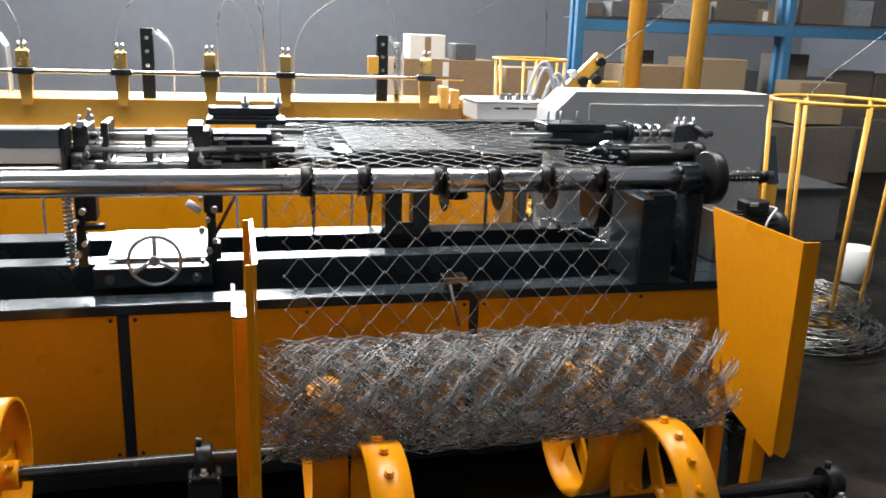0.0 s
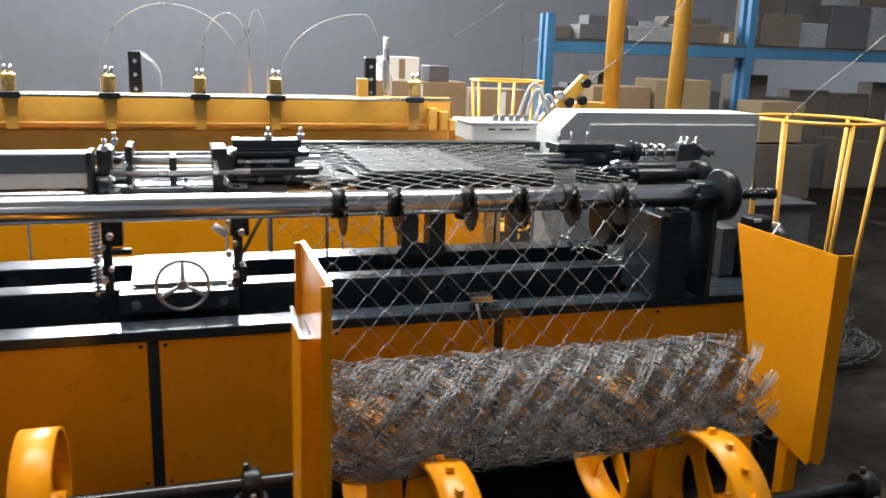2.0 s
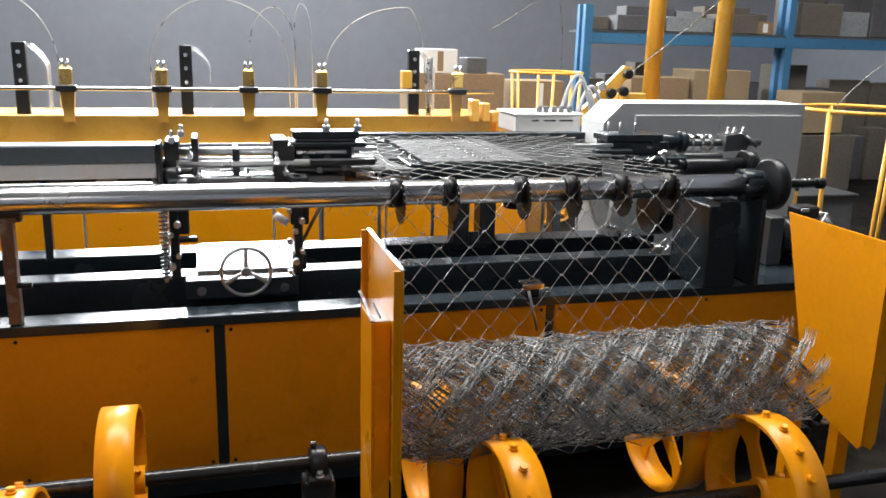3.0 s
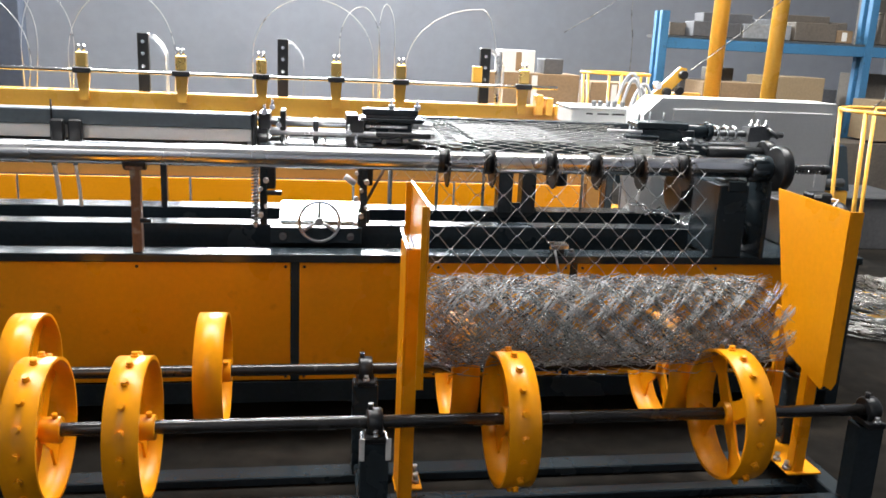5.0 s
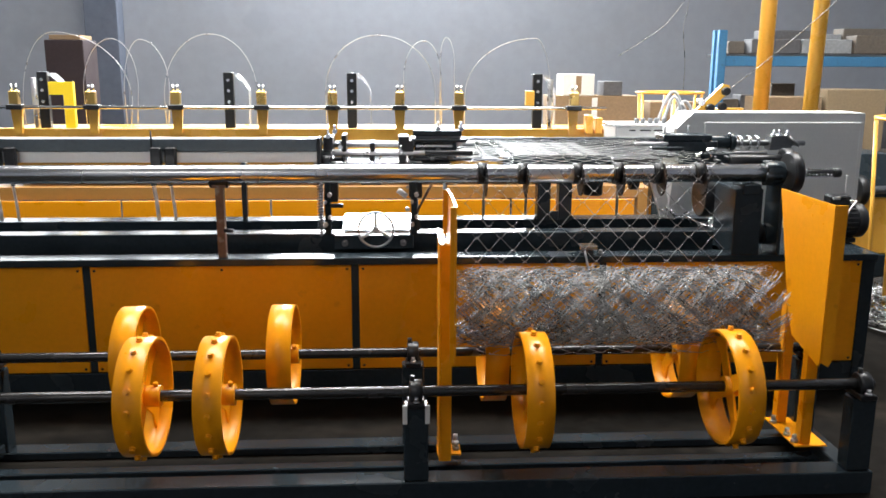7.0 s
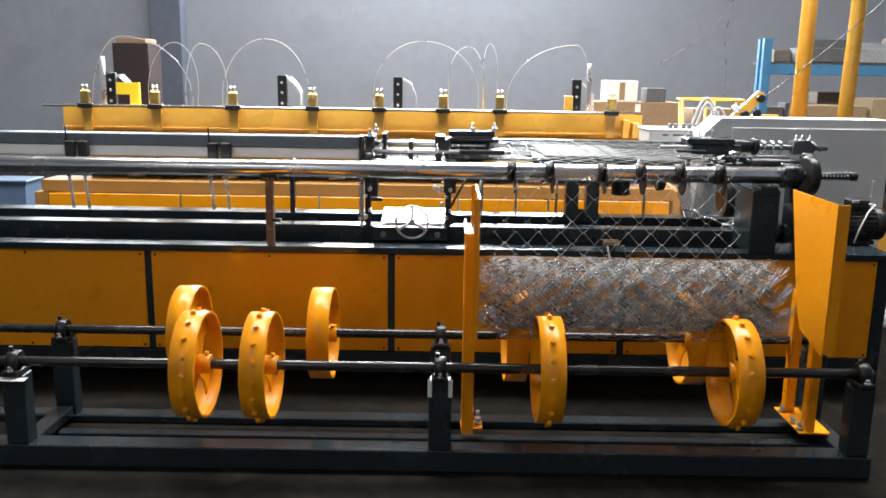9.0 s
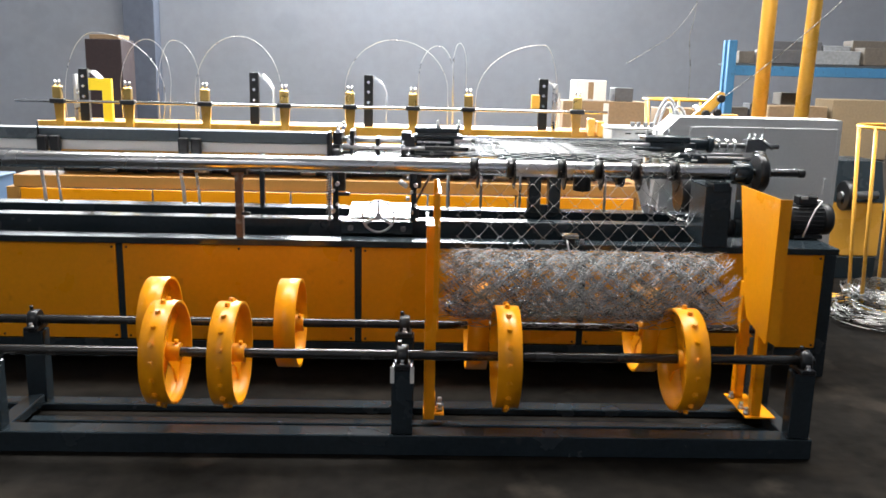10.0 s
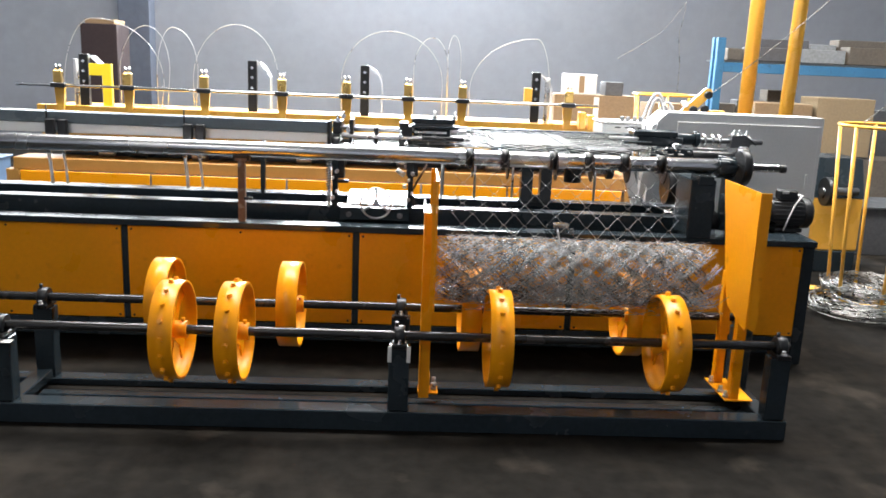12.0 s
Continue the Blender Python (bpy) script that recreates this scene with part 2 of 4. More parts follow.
for x in (-1.8, -0.49, 0.82, 2.12):
    box(bm, x, x + 0.08, Y1 + 0.06, Y1 + 0.14, 2.6, 5.2, 0.004)
for z in (2.6, 3.75, 5.12):
    box(bm, -1.8, 2.2, Y1 + 0.064, Y1 + 0.136, z, z + 0.08, 0.004)
part("window_frame", bm, SLATE2, win)
part("pane", box(B(), -1.8, 2.2, Y1 + 0.2, Y1 + 0.21, 2.6, 5.2, 0), DAY, win, "pane white with daylight")
# window out of view, added for the highlights along the left rail tops
win2 = thing("window_2", (-4.6, Y1, 2.6), "tall dim steel-framed window, added out of view in the end wall", "window", kind="structure")
bm = B()
for x in (-6.6, -5.29, -3.98, -2.68):
    box(bm, x, x + 0.08, Y1 + 0.06, Y1 + 0.14, 2.6, 5.2, 0.004)
for z in (2.6, 3.75, 5.12):
    box(bm, -6.6, -2.6, Y1 + 0.064, Y1 + 0.136, z, z + 0.08, 0.004)
part("window_frame", bm, SLATE2, win2)
part("pane", box(B(), -6.6, -2.6, Y1 + 0.2, Y1 + 0.21, 2.6, 5.2, 0), DIM_DAY, win2, "pane glowing dimly with daylight")

# ---- winder: base frame, two driven shafts with yellow wheels, side guides ----
SF, SB, SZ = 1.61, 2.013, 0.40   # y of the front and back shaft, their height


def bolt(bm, p, axis, r=0.008, h=0.012):
    p = Vector(p)
    d = Vector({"x": (1, 0, 0), "y": (0, 1, 0), "z": (0, 0, 1), "-y": (0, -1, 0), "-x": (-1, 0, 0)}[axis])
    cyl(bm, p, p + d * h * 0.4, r * 1.5, 10)
    cyl(bm, p + d * h * 0.3, p + d * h, r, 6)
    return bm


def winder():
    w = thing("mesh_winder", (0.1, 1.8, 0), "dark slate steel winding frame with yellow wheels on two black shafts", "winder")
    part("bottom_rail", box(B(), -3.2, 1.728, SF - 0.045, SF + 0.045, 0, 0.085, 0.004), SLATE, w)
    part("bottom_rail", box(B(), -3.2, 1.728, SB - 0.04, SB + 0.04, 0, 0.032, 0.004), SLATE, w)
    part("inner_rail", box(B(), -1.44, 1.675, 1.80, 1.85, 0.0, 0.03, 0.004), SLATE, w)
    for x in (-3.1, -1.48, 0.105, 1.675):
        part("cross_rail", box(B(), x - 0.035, x + 0.035, SF + 0.047, SB - 0.042, 0.031, 0.075, 0.004), SLATE, w)
        for y in (SF, SB):
            part("leg", box(B(), x - 0.042, x + 0.042, y - 0.035, y + 0.035, 0.086 if y == SF else 0.033, SZ - 0.045, 0.004), SLATE, w)
            bm = B()
            box(bm, x - 0.03, x + 0.03, y - 0.055, y + 0.055, SZ - 0.044, SZ - 0.025, 0.003)
            cyl(bm, (x - 0.022, y, SZ), (x + 0.022, y, SZ), 0.042, 24, 0.005)
            cyl(bm, (x - 0.012, y, SZ + 0.035), (x - 0.012, y, SZ + 0.058), 0.008, 8)
            box(bm, x - 0.022, x + 0.022, y - 0.032, y + 0.032, SZ - 0.03, SZ, 0.004)
            brg = part("bearing", bm, BLACK, w, "black cast pillow bearing")
            for s in (-1, 1):
                part("bolt", bolt(B(), (x, y + s * 0.045, SZ - 0.025), "z", 0.008, 0.02), STEEL, brg)
    for x in (0.067, 0.143):
        part("paper_tag", box(B(), x - 0.008, x + 0.008, SF - 0.046, SF - 0.042, SZ - 0.1, SZ - 0.032, 0.001), PALE, w, "white paper tag")
    part("paper_tag", box(B(), -1.53, -1.42, SF - 0.07, SF - 0.03, SZ - 0.055, SZ - 0.051, 0.001), PALE, w, "white paper tag")
    part("shaft", cyl(B(), (-3.15, SF, SZ), (1.715, SF, SZ), 0.019, 20, 0.003), SHAFT, w)
    part("shaft", cyl(B(), (-3.15, SB, SZ), (1.715, SB, SZ), 0.019, 20, 0.003), SHAFT, w)

    # one wheel with pegs for the front shaft, one smooth wheel for the back shaft
    R = 0.198

    def ring(half, rad=R):
        return pipe(B(), (-half, 0, 0), (half, 0, 0), rad, 0.009, 48)

    def spokes():
        bm = B()
        for k in range(4):
            a = radians(45 + 90 * k)
            d, n = Vector((0, math.cos(a), math.sin(a))), Vector((0, -math.sin(a), math.cos(a)))
            c = [d * 0.03 + n * 0.03, d * 0.12 + n * 0.024, d * (R - 0.016) + n * 0.055, d * (R - 0.016) - n * 0.055, d * 0.12 - n * 0.024, d * 0.03 - n * 0.03]
            lo = [bm.verts.new(p + Vector((-0.004, 0, 0))) for p in c]
            hi = [bm.verts.new(p + Vector((0.004, 0, 0))) for p in c]
            bm.faces.new(lo)
            bm.faces.new(hi[::-1])
            for i in range(6):
                bm.faces.new((lo[i], hi[i], hi[(i + 1) % 6], lo[(i + 1) % 6]))
        return bm

    def hub():
        bm = pipe(B(), (-0.02, 0, 0), (0.055, 0, 0), 0.036, 0.016, 20)
        cyl(bm, (0.04, 0, 0.03), (0.04, 0, 0.05), 0.008, 8)
        return bm

    peg = B()
    cyl(peg, (0, 0, R - 0.001), (0, 0, R + 0.006), 0.0115, 8)
    cyl(peg, (0, 0, R + 0.004), (0, 0, R + 0.014), 0.0095, 6)
    peg_mesh = mesh_of("peg", peg, YELLOW)
    ring_f, ring_b, spoke_m, hub_m = mesh_of("ring", ring(0.045), YELLOW), mesh_of("ring", ring(0.044, 0.19), YELLOW), mesh_of("spokes", spokes(), YELLOW), mesh_of("hub", hub(), YELLOW)
    base = Vector(w.location)

    def wheel(x, y, me, pegs, turn, name):
        ob = new(name, me)
        ob.parent = w
        ob.matrix_basis = pose(x - base.x, y - base.y, SZ, turn, 0, 0)
        for nm, m in (("spokes", spoke_m), ("hub", hub_m)):
            o = new(nm, m)
            o.parent = ob
        if pegs:
            for k in range(18):
                o = new("peg", peg_mesh)
                o.parent = ob
                o.matrix_basis = pose(0, 0, 0, 20 * k, 0, 0)
    for x, turn in ((-0.802, 4), (-0.556, 9), (0.503, 2), (1.196, 13)):
        wheel(x, SF, ring_f, True, turn, "pegged_wheel")
    for x, turn in ((-0.945, 10), (-0.387, 30), (0.412, 20), (1.14, 0)):
        wheel(x, SB, ring_b, False, turn, "plain_wheel")

    # narrow guide post at one end of the roll
    post = part("guide_post", box(B(), 0.19, 0.196, 1.70, 1.84, 0.095, 0.889, 0.001), YELLOW, w, "yellow folded sheet guide post")
    part("front_face", box(B(), 0.1965, 0.2335, 1.70, 1.706, 0.095, 0.889, 0.001), YELLOW, post)
    part("fold", box(B(), 0.226, 0.2335, 1.707, 1.74, 0.095, 0.865, 0.001), YELLOW, post)
    cap = part("cap", prism(B(), [(1.701, 0.8895), (1.84, 0.8985), (1.84, 0.9025), (1.701, 0.8935)], "x", 0.1965, 0.2335), CHROME, post, "bright bare steel cap with a slot")
    part("cap_lip", prism(B(), [(1.701, 0.891), (1.86, 0.915), (1.86, 0.919), (1.701, 0.895)], "x", 0.188, 0.196), CHROME, cap)
    part("slot", prism(B(), [(1.72, 0.8955), (1.81, 0.9013), (1.81, 0.9025), (1.72, 0.8967)], "x", 0.212, 0.216), BLACK, cap)
    upper = part("upper_plate", box(B(), 0.2345, 0.24, 1.60, 2.0, 0.50, 1.036, 0.001), YELLOW, post)
    part("upper_flange", box(B(), 0.218, 0.234, 1.60, 1.606, 0.50, 1.036, 0.001), YELLOW, upper)
    part("upper_flange", box(B(), 0.218, 0.234, 1.994, 2.0, 0.50, 1.036, 0.001), YELLOW, upper)
    # a polished strip sets the highlight along the top fold
    part("edge_glint", box(B(), 0.233, 0.2415, 1.6, 2.0, 1.0365, 1.0385, 0), CHROME, upper, "polished strip for the glint on the folded edge")
    bm = box(B(), 0.1880, 0.2750, 1.76, 1.845, 0.0875, 0.094, 0.001)
    box(bm, 0.2330, 0.2390, 1.775, 1.845, 0.094, 0.16, 0.001)
    part("foot", bm, YELLOW, post)
    part("bolt", bolt(B(), (0.2580, 1.80, 0.094), "z", 0.009, 0.03), STEEL, post)
    part("bolt", bolt(B(), (0.2580, 1.83, 0.094), "z", 0.009, 0.045), STEEL, post)

    # wide deflector plate at the other end
    plate = part("deflector_plate", prism(B(), [(2.10, 1.022), (1.685, 1.022), (1.685, 0.45), (1.695, 0.435), (1.905, 0.485), (1.955, 0.57)], "x", 1.552, 1.558), YELLOW, w, "large yellow sheet deflector plate")
    part("front_flange", prism(B(), [(1.5585, 1.022), (1.598, 1.022), (1.598, 0.46), (1.585, 0.435), (1.5585, 0.45)], "y", 1.683, 1.689), YELLOW, plate)
    for y in (1.80, 2.0):
        part("strut", box(B(), 1.56, 1.566, y - 0.02, y + 0.02, 0.09, 0.62, 0.001), YELLOW, plate)
        part("strut_flange", box(B(), 1.567, 1.60, y - 0.021, y - 0.016, 0.09, 0.6, 0.001), YELLOW, plate)
    part("foot", box(B(), 1.535, 1.66, 1.765, 2.03, 0.0875, 0.094, 0.001), YELLOW, plate)
    for y in (1.80, 1.86, 1.98):
        part("bolt", bolt(B(), (1.548, y, 0.094), "z", 0.009, 0.03), STEEL, plate)


winder()

# ---- chain-link wire: one zigzag strand, flat, from u = 0 down to u = -H ----
PITCH, H = 0.102, 0.0505       # diamond width, half its height
MX0, MX1 = 0.335, 1.475


def strand(bm, x0, x1, up_first, r=0.0015, bend=lambda x, u, h: (x, u, h), seg=4, wob=0.0):
    """A zigzag wire along x between u = 0 and u = -H, its legs alternately above and below the middle plane."""
    n = int(round((x1 - x0) / (PITCH / 2)))
    pts = []
    for i in range(n + 1):
        x = x0 + i * PITCH / 2
        top = (i % 2 == 0) == up_first
        u, s = (0.004, -1) if top else (-H - 0.004, 1)
        j = random.uniform(-wob, wob)
        if i:
            pts.append(bend(x - 0.006, u + s * 0.006 + j, 0.0022 * (1 if top else -1)))
        pts.append(bend(x, u + j, 0))
        if i < n:
            pts.append(bend(x + 0.006, u + s * 0.006 + j, -0.0022 * (1 if top else -1)))
    return sweep(bm, pts, r, seg)


# ---- the finished roll resting on the wheels ----
ROLL = Vector((0.905, 1.825, 0.634))


def mesh_roll():
    roll = thing("fence_roll", ROLL - Vector((0, 0, 0.138)), "thick roll of galvanised chain-link fence on yellow wheels", "wire mesh")

    def bent(rad, v):
        def bend(x, u, h):
            a = u / 0.143
            swell = rad + h * 1.7 + 0.002 * math.sin(x * 9 + v * 2.1) + 0.0015 * math.sin(x * 23 + v)
            return (x, swell * math.sin(a), swell * math.cos(a))
        return bend

    def lie(layer, k, loose):
        """Where strand k of a layer lies: the layers are a little out of step, so that wires run side by side in the diamonds."""
        out = 0.6 if layer < 4 else 0.9
        return pose((PITCH / 2 if k % 2 else 0) + 0.022 + out * 0.048 * (layer * 0.618 % 1 - 0.5) + random.uniform(-loose, loose), random.uniform(-loose, loose), random.uniform(-loose, loose),
                    20 * k + out * 16 * (layer * 0.755 % 1 - 0.5) + random.uniform(-0.7, 0.7), 0, random.uniform(-0.3, 0.3))
    for layer, rad in enumerate((0.1445, 0.141, 0.138, 0.1345, 0.131, 0.1275, 0.1235, 0.119, 0.114, 0.1085, 0.102, 0.094)):
        variants = [mesh_of("wire", strand(B(), -0.672, 0.450, True, 0.00115, bent(rad, v), 4, 0.0026), WIRE) for v in range(3)]
        for k in range(18):
            o = new("wire", variants[k % 3])
            o.parent = roll
            o.matrix_parent_inverse = Matrix.Translation((0, 0, 0.138))
            o.matrix_basis = lie(layer, k, 0.0018)
    # the windings further in, too dense to tell apart
    bm = B()
    for layer, rad in enumerate((0.124, 0.1, 0.075)):
        for k in range(18):
            turn = lie(layer * 2 + 3, k, 0.008)
            bend = bent(rad, k)
            strand(bm, -0.672, 0.450, k % 3 > 0, 0.0012, lambda x, u, h: turn @ Vector(bend(x, u, h)) + ROLL, 3, 0.003)
    tagged(part("inner_winding", bm, WIRE, roll, "dense inner windings of wire"), kind="stuff")


mesh_roll()

# ---- the weaving machine ----
PY = 2.511                      # face of the yellow panels
TUBE = Vector((0, 2.525, 1.030))


def helix(bm, p, r, pitch, turns, wire, axis="z", seg=5):
    pts = []
    for i in range(int(turns * 12) + 1):
        a = i * math.tau / 12
        h = pitch * i / 12
        pts.append({"z": (p[0] + r * math.cos(a), p[1] + r * math.sin(a), p[2] + h), "x": (p[0] + h, p[1] + r * math.cos(a), p[2] + r * math.sin(a))}[axis])
    return sweep(bm, pts, wire, seg)


def weaving_machine():
    m = thing("weaving_machine", (-0.5, 2.9, 0), "slate and yellow chain-link fence weaving machine, running", "machine")
    edges = (-3.2, -2.443, -1.287, -0.136, 0.965, 2.172)
    for a, b in zip(edges, edges[1:]):
        p = part("panel", box(B(), a + 0.017, b - 0.017, PY, PY + 0.02, 0.155, 0.632, 0.002), YELLOW, m, "yellow sheet steel panel")
        for x in (a + 0.035, (a + b) / 2, b - 0.035):
            for z in (0.17, 0.615):
                part("screw", cyl(B(), (x, PY - 0.003, z), (x, PY + 0.001, z), 0.006, 8), BLACK, p)
    for x in edges[1:-1]:
        part("upright", box(B(), x - 0.016, x + 0.016, PY + 0.004, PY + 0.05, 0.151, 0.634, 0.001), SLATE, m)
    part("end_post", box(B(), 2.157, 2.217, PY - 0.002, PY + 0.06, 0.0, 0.634, 0.003), SLATE, m)
    part("end_post", box(B(), 2.157, 2.217, 3.10, 3.16, 0.0, 0.634, 0.003), SLATE, m)
    part("end_panel", box(B(), 2.175, 2.195, PY + 0.07, 3.09, 0.12, 0.634, 0.002), YELLOW, m)
    part("bottom_rail", box(B(), -3.2, 2.155, PY - 0.004, PY + 0.07, 0.06, 0.15, 0.003), SLATE, m)
    part("back_panel", box(B(), -3.2, 2.155, 3.12, 3.14, 0.06, 0.63, 0.002), SLATE, m)
    part("front_rail", box(B(), -3.2, 2.217, PY - 0.022, PY + 0.085, 0.636, 0.668, 0.003), SLATE, m)
    part("middle_rail", box(B(), -3.2, 1.55, 2.745, 2.84, 0.60, 0.727, 0.003), SLATE, m)
    part("rear_rail", box(B(), -3.2, 1.62, 3.0, 3.12, 0.631, 0.742, 0.003), SLATE, m)
    part("deck", box(B(), -3.2, 2.155, 2.60, 2.995, 0.56, 0.585, 0.002), SLATE, m)
    part("end_deck", box(B(), 1.63, 2.217, 2.60, 3.12, 0.63, 0.668, 0.003), SLATE, m)

    # the long draw-off tube with its toothed discs, turning step by step
    base = Vector(m.location)
    bm = B()
    cyl(bm, (-3.2, 0, 0), (1.668, 0, 0), 0.0395, 32, 0.002)
    tube = new("draw_off_tube", mesh_of("draw_off_tube", bm, TUBEM))
    tube.parent = m
    tagged(tube, "long bright steel draw-off tube")
    for x in (0.414, 0.589, 0.83, 1.008, 1.189, 1.372):
        bm = B()
        pipe(bm, (x - 0.016, 0, 0), (x + 0.016, 0, 0), 0.046, 0.0064, 24)
        part("collar", bm, BLACK, tube, own=True)
        # a toothed disc hangs loose on the tube beside each collar
        bm, n = B(), 22
        ring = [((0.073 if k % 2 else 0.066) * math.cos(math.tau * k / (2 * n)) + TUBE.y - 0.004, (0.073 if k % 2 else 0.066) * math.sin(math.tau * k / (2 * n)) + TUBE.z - 0.026) for k in range(2 * n)]
        prism(bm, ring, "x", x + 0.0165, x + 0.0225)
        part("toothed_disc", bm, DISC, m, "dark toothed disc with rusty teeth")
    bm = B()
    cyl(bm, (1.67, 0, 0), (1.75, 0, 0), 0.052, 24, 0.004)
    cp = part("coupling", bm, SLATE, tube, own=True)
    for k in range(6):
        a = k * math.tau / 6
        part("coupling_bolt", cyl(B(), (1.663, 0.04 * math.cos(a), 0.04 * math.sin(a)), (1.73, 0.04 * math.cos(a), 0.04 * math.sin(a)), 0.017, 8), SLATE, cp, own=True)
    part("flange_disc", cyl(B(), (1.772, 0, 0), (1.815, 0, 0), 0.092, 40, 0.006), BLACK, tube, own=True)
    bm = B()
    cyl(bm, (1.75, 0, 0), (1.995, 0, 0), 0.0155, 16)
    cyl(bm, (1.985, 0, 0), (2.015, 0, 0), 0.021, 16, 0.003)
    part("spindle", bm, BLACK, tube, own=True)
    # polished studs stand in for the beads of highlight on the spindle
    for k in range(4):
        a = math.tau * k / 4
        for i in range(9):
            x = 1.835 + i * 0.0165
            c = (x, 0.0165 * math.cos(a), 0.0165 * math.sin(a))
            d = (x, 0.021 * math.cos(a), 0.021 * math.sin(a))
            part("stud", cyl(B(), c, d, 0.0045, 6), CHROME, tube, own=True)
    tube.matrix_basis = pose(0 - base.x, TUBE.y - base.y, TUBE.z, 0, 0, 0)

    # bearing tower and tube support
    bm = box(B(), 1.53, 1.655, 2.48, 2.72, 0.669, 0.965, 0.004)
    box(bm, 1.56, 1.64, 2.47, 2.60, 0.94, 0.985, 0.004)
    part("bearing_tower", bm, SLATE, m)
    part("gear_plate", box(B(), 1.725, 1.742, 2.46, 2.62, 0.669, 0.985, 0.004), SLATE, m)
    part("rear_drum", cyl(B(), (1.64, 2.86, 1.045), (1.90, 2.86, 1.045), 0.032, 20, 0.004), BLACK, m)
    part("rear_disc", cyl(B(), (1.901, 2.86, 1.045), (1.945, 2.86, 1.045), 0.062, 32, 0.004), BLACK, m)
    part("drum_bracket", box(B(), 1.70, 1.74, 2.80, 2.92, 0.669, 1.012, 0.003), SLATE, m)
    bm = cyl(B(), (1.66, 2.66, 0.80), (1.70, 2.66, 0.80), 0.075, 24, 0.004)
    cyl(bm, (1.68, 2.62, 0.74), (1.72, 2.62, 0.74), 0.05, 20, 0.004)
    part("drive_sprocket", bm, BLACK, m)
    for a in (0.2, 1.8, 3.4, 5.2):
        part("sprocket_bolt", cyl(B(), (1.655, 2.66 + 0.05 * math.cos(a), 0.80 + 0.05 * math.sin(a)), (1.66, 2.66 + 0.05 * math.cos(a), 0.80 + 0.05 * math.sin(a)), 0.012, 10), STEEL, m)
    bm = box(B(), -0.722, -0.688, 2.505, 2.545, 0.669, 0.99, 0.002)
    box(bm, -0.735, -0.675, 2.498, 2.552, 0.973, 0.992, 0.002)
    part("tube_support", bm, RUSTY, m, "brown primed support post")
    bm = cyl(B(), (-0.745, 2.525, 1.0), (-0.665, 2.525, 1.0), 0.03, 16, 0.004)
    part("support_roller", bm, BLACK, m)
    part("support_screw", cyl(B(), (-0.69, 2.50, 0.79), (-0.65, 2.50, 0.79), 0.009, 8), BLACK, m)

    # posts and block under the weaving bed
    for x in (0.742, 0.848):
        part("bed_post", box(B(), x, x + 0.064, 2.97, 3.05, 0.742, 1.0, 0.003), SLATE, m)
    part("bed_web", prism(B(), [(0.725, 0.743), (0.93, 0.743), (0.90, 0.785), (0.75, 0.785)], "y", 2.985, 2.995), SLATE, m)
    part("bed_block", box(B(), 0.56, 1.09, 2.93, 3.16, 1.0, 1.058, 0.004), SLATE, m)
    part("bed_block", box(B(), 1.10, 1.34, 2.95, 3.16, 0.995, 1.05, 0.004), BLACK, m)
    part("bed_plate", box(B(), 0.62, 1.05, 2.94, 3.62, 1.059, 1.067, 0.002), BEDGREY, m, "pale dull bed plate")
    part("bed_pan", box(B(), 0.40, 1.62, 3.17, 3.65, 1.03, 1.045, 0.002), PAN, m, "dark oily pan under the mesh")
    part("side_plate", prism(B(), [(0.40, 2.80), (0.545, 2.80), (0.50, 3.0), (0.50, 3.3), (0.40, 3.3)], "z", 1.055, 1.062), BEDGREY, m)
    part("far_bar", box(B(), 0.30, 1.62, 3.66, 3.72, 1.0, 1.09, 0.003), SLATE, m)
    for x in (0.33, 1.59):
        part("far_leg", cyl(B(), (x, 3.69, 0.0), (x, 3.69, 1.0), 0.012, 10), IRON, m)
    for x in (0.5, 0.72, 0.93, 1.2):
        part("guide_rod", cyl(B(), (x, 3.2, 0.70), (x, 3.2, 1.0), 0.007, 10), STEEL, m)

    # carriage with white plate and hand wheel
    c = part("carriage", box(B(), -0.245, 0.115, 2.655, 2.735, 0.669, 0.735, 0.004), SLATE, m)
    part("slide_plate", prism(B(), [(2.735, 0.739), (2.985, 0.772), (2.985, 0.779), (2.735, 0.746)], "x", -0.21, 0.118), CHROME, c, "polished sloping slide plate")
    for x in (-0.27, 0.118):
        bm = box(B(), x - 0.014, x + 0.014, 2.67, 2.73, 0.737, 1.06, 0.003)
        part("side_cheek", bm, SLATE, c)
        for i in range(9):
            z = 0.75 + i * 0.034
            part("nut", cyl(B(), (x - 0.03 + 0.02 * (i % 3), 2.645, z), (x - 0.03 + 0.02 * (i % 3), 2.672, z), 0.008 + 0.003 * (i % 2), 6), STEEL, c)
    part("drive_block", box(B(), 0.095, 0.155, 2.69, 2.76, 0.90, 1.06, 0.004), BLACK, c)
    part("drive_block", box(B(), 0.10, 0.145, 2.69, 2.75, 0.745, 0.80, 0.004), BLACK, c)
    part("drive_block", box(B(), -0.262, -0.225, 2.69, 2.76, 0.88, 1.05, 0.004), BLACK, c)
    part("tie_bar", box(B(), -0.26, -0.20, 2.66, 2.69, 0.86, 0.877, 0.003), BLACK, c)
    part("spring", helix(B(), (-0.30, 2.655, 0.745), 0.014, 0.013, 20, 0.003), IRON, c)
    part("spring_rod", cyl(B(), (-0.30, 2.655, 0.735), (-0.30, 2.655, 1.03), 0.006, 8), STEEL, c)
    for x in (-0.195, 0.068):
        part("bolt", bolt(B(), (x, 2.655, 0.70), "-y", 0.01, 0.016), IRON, c)
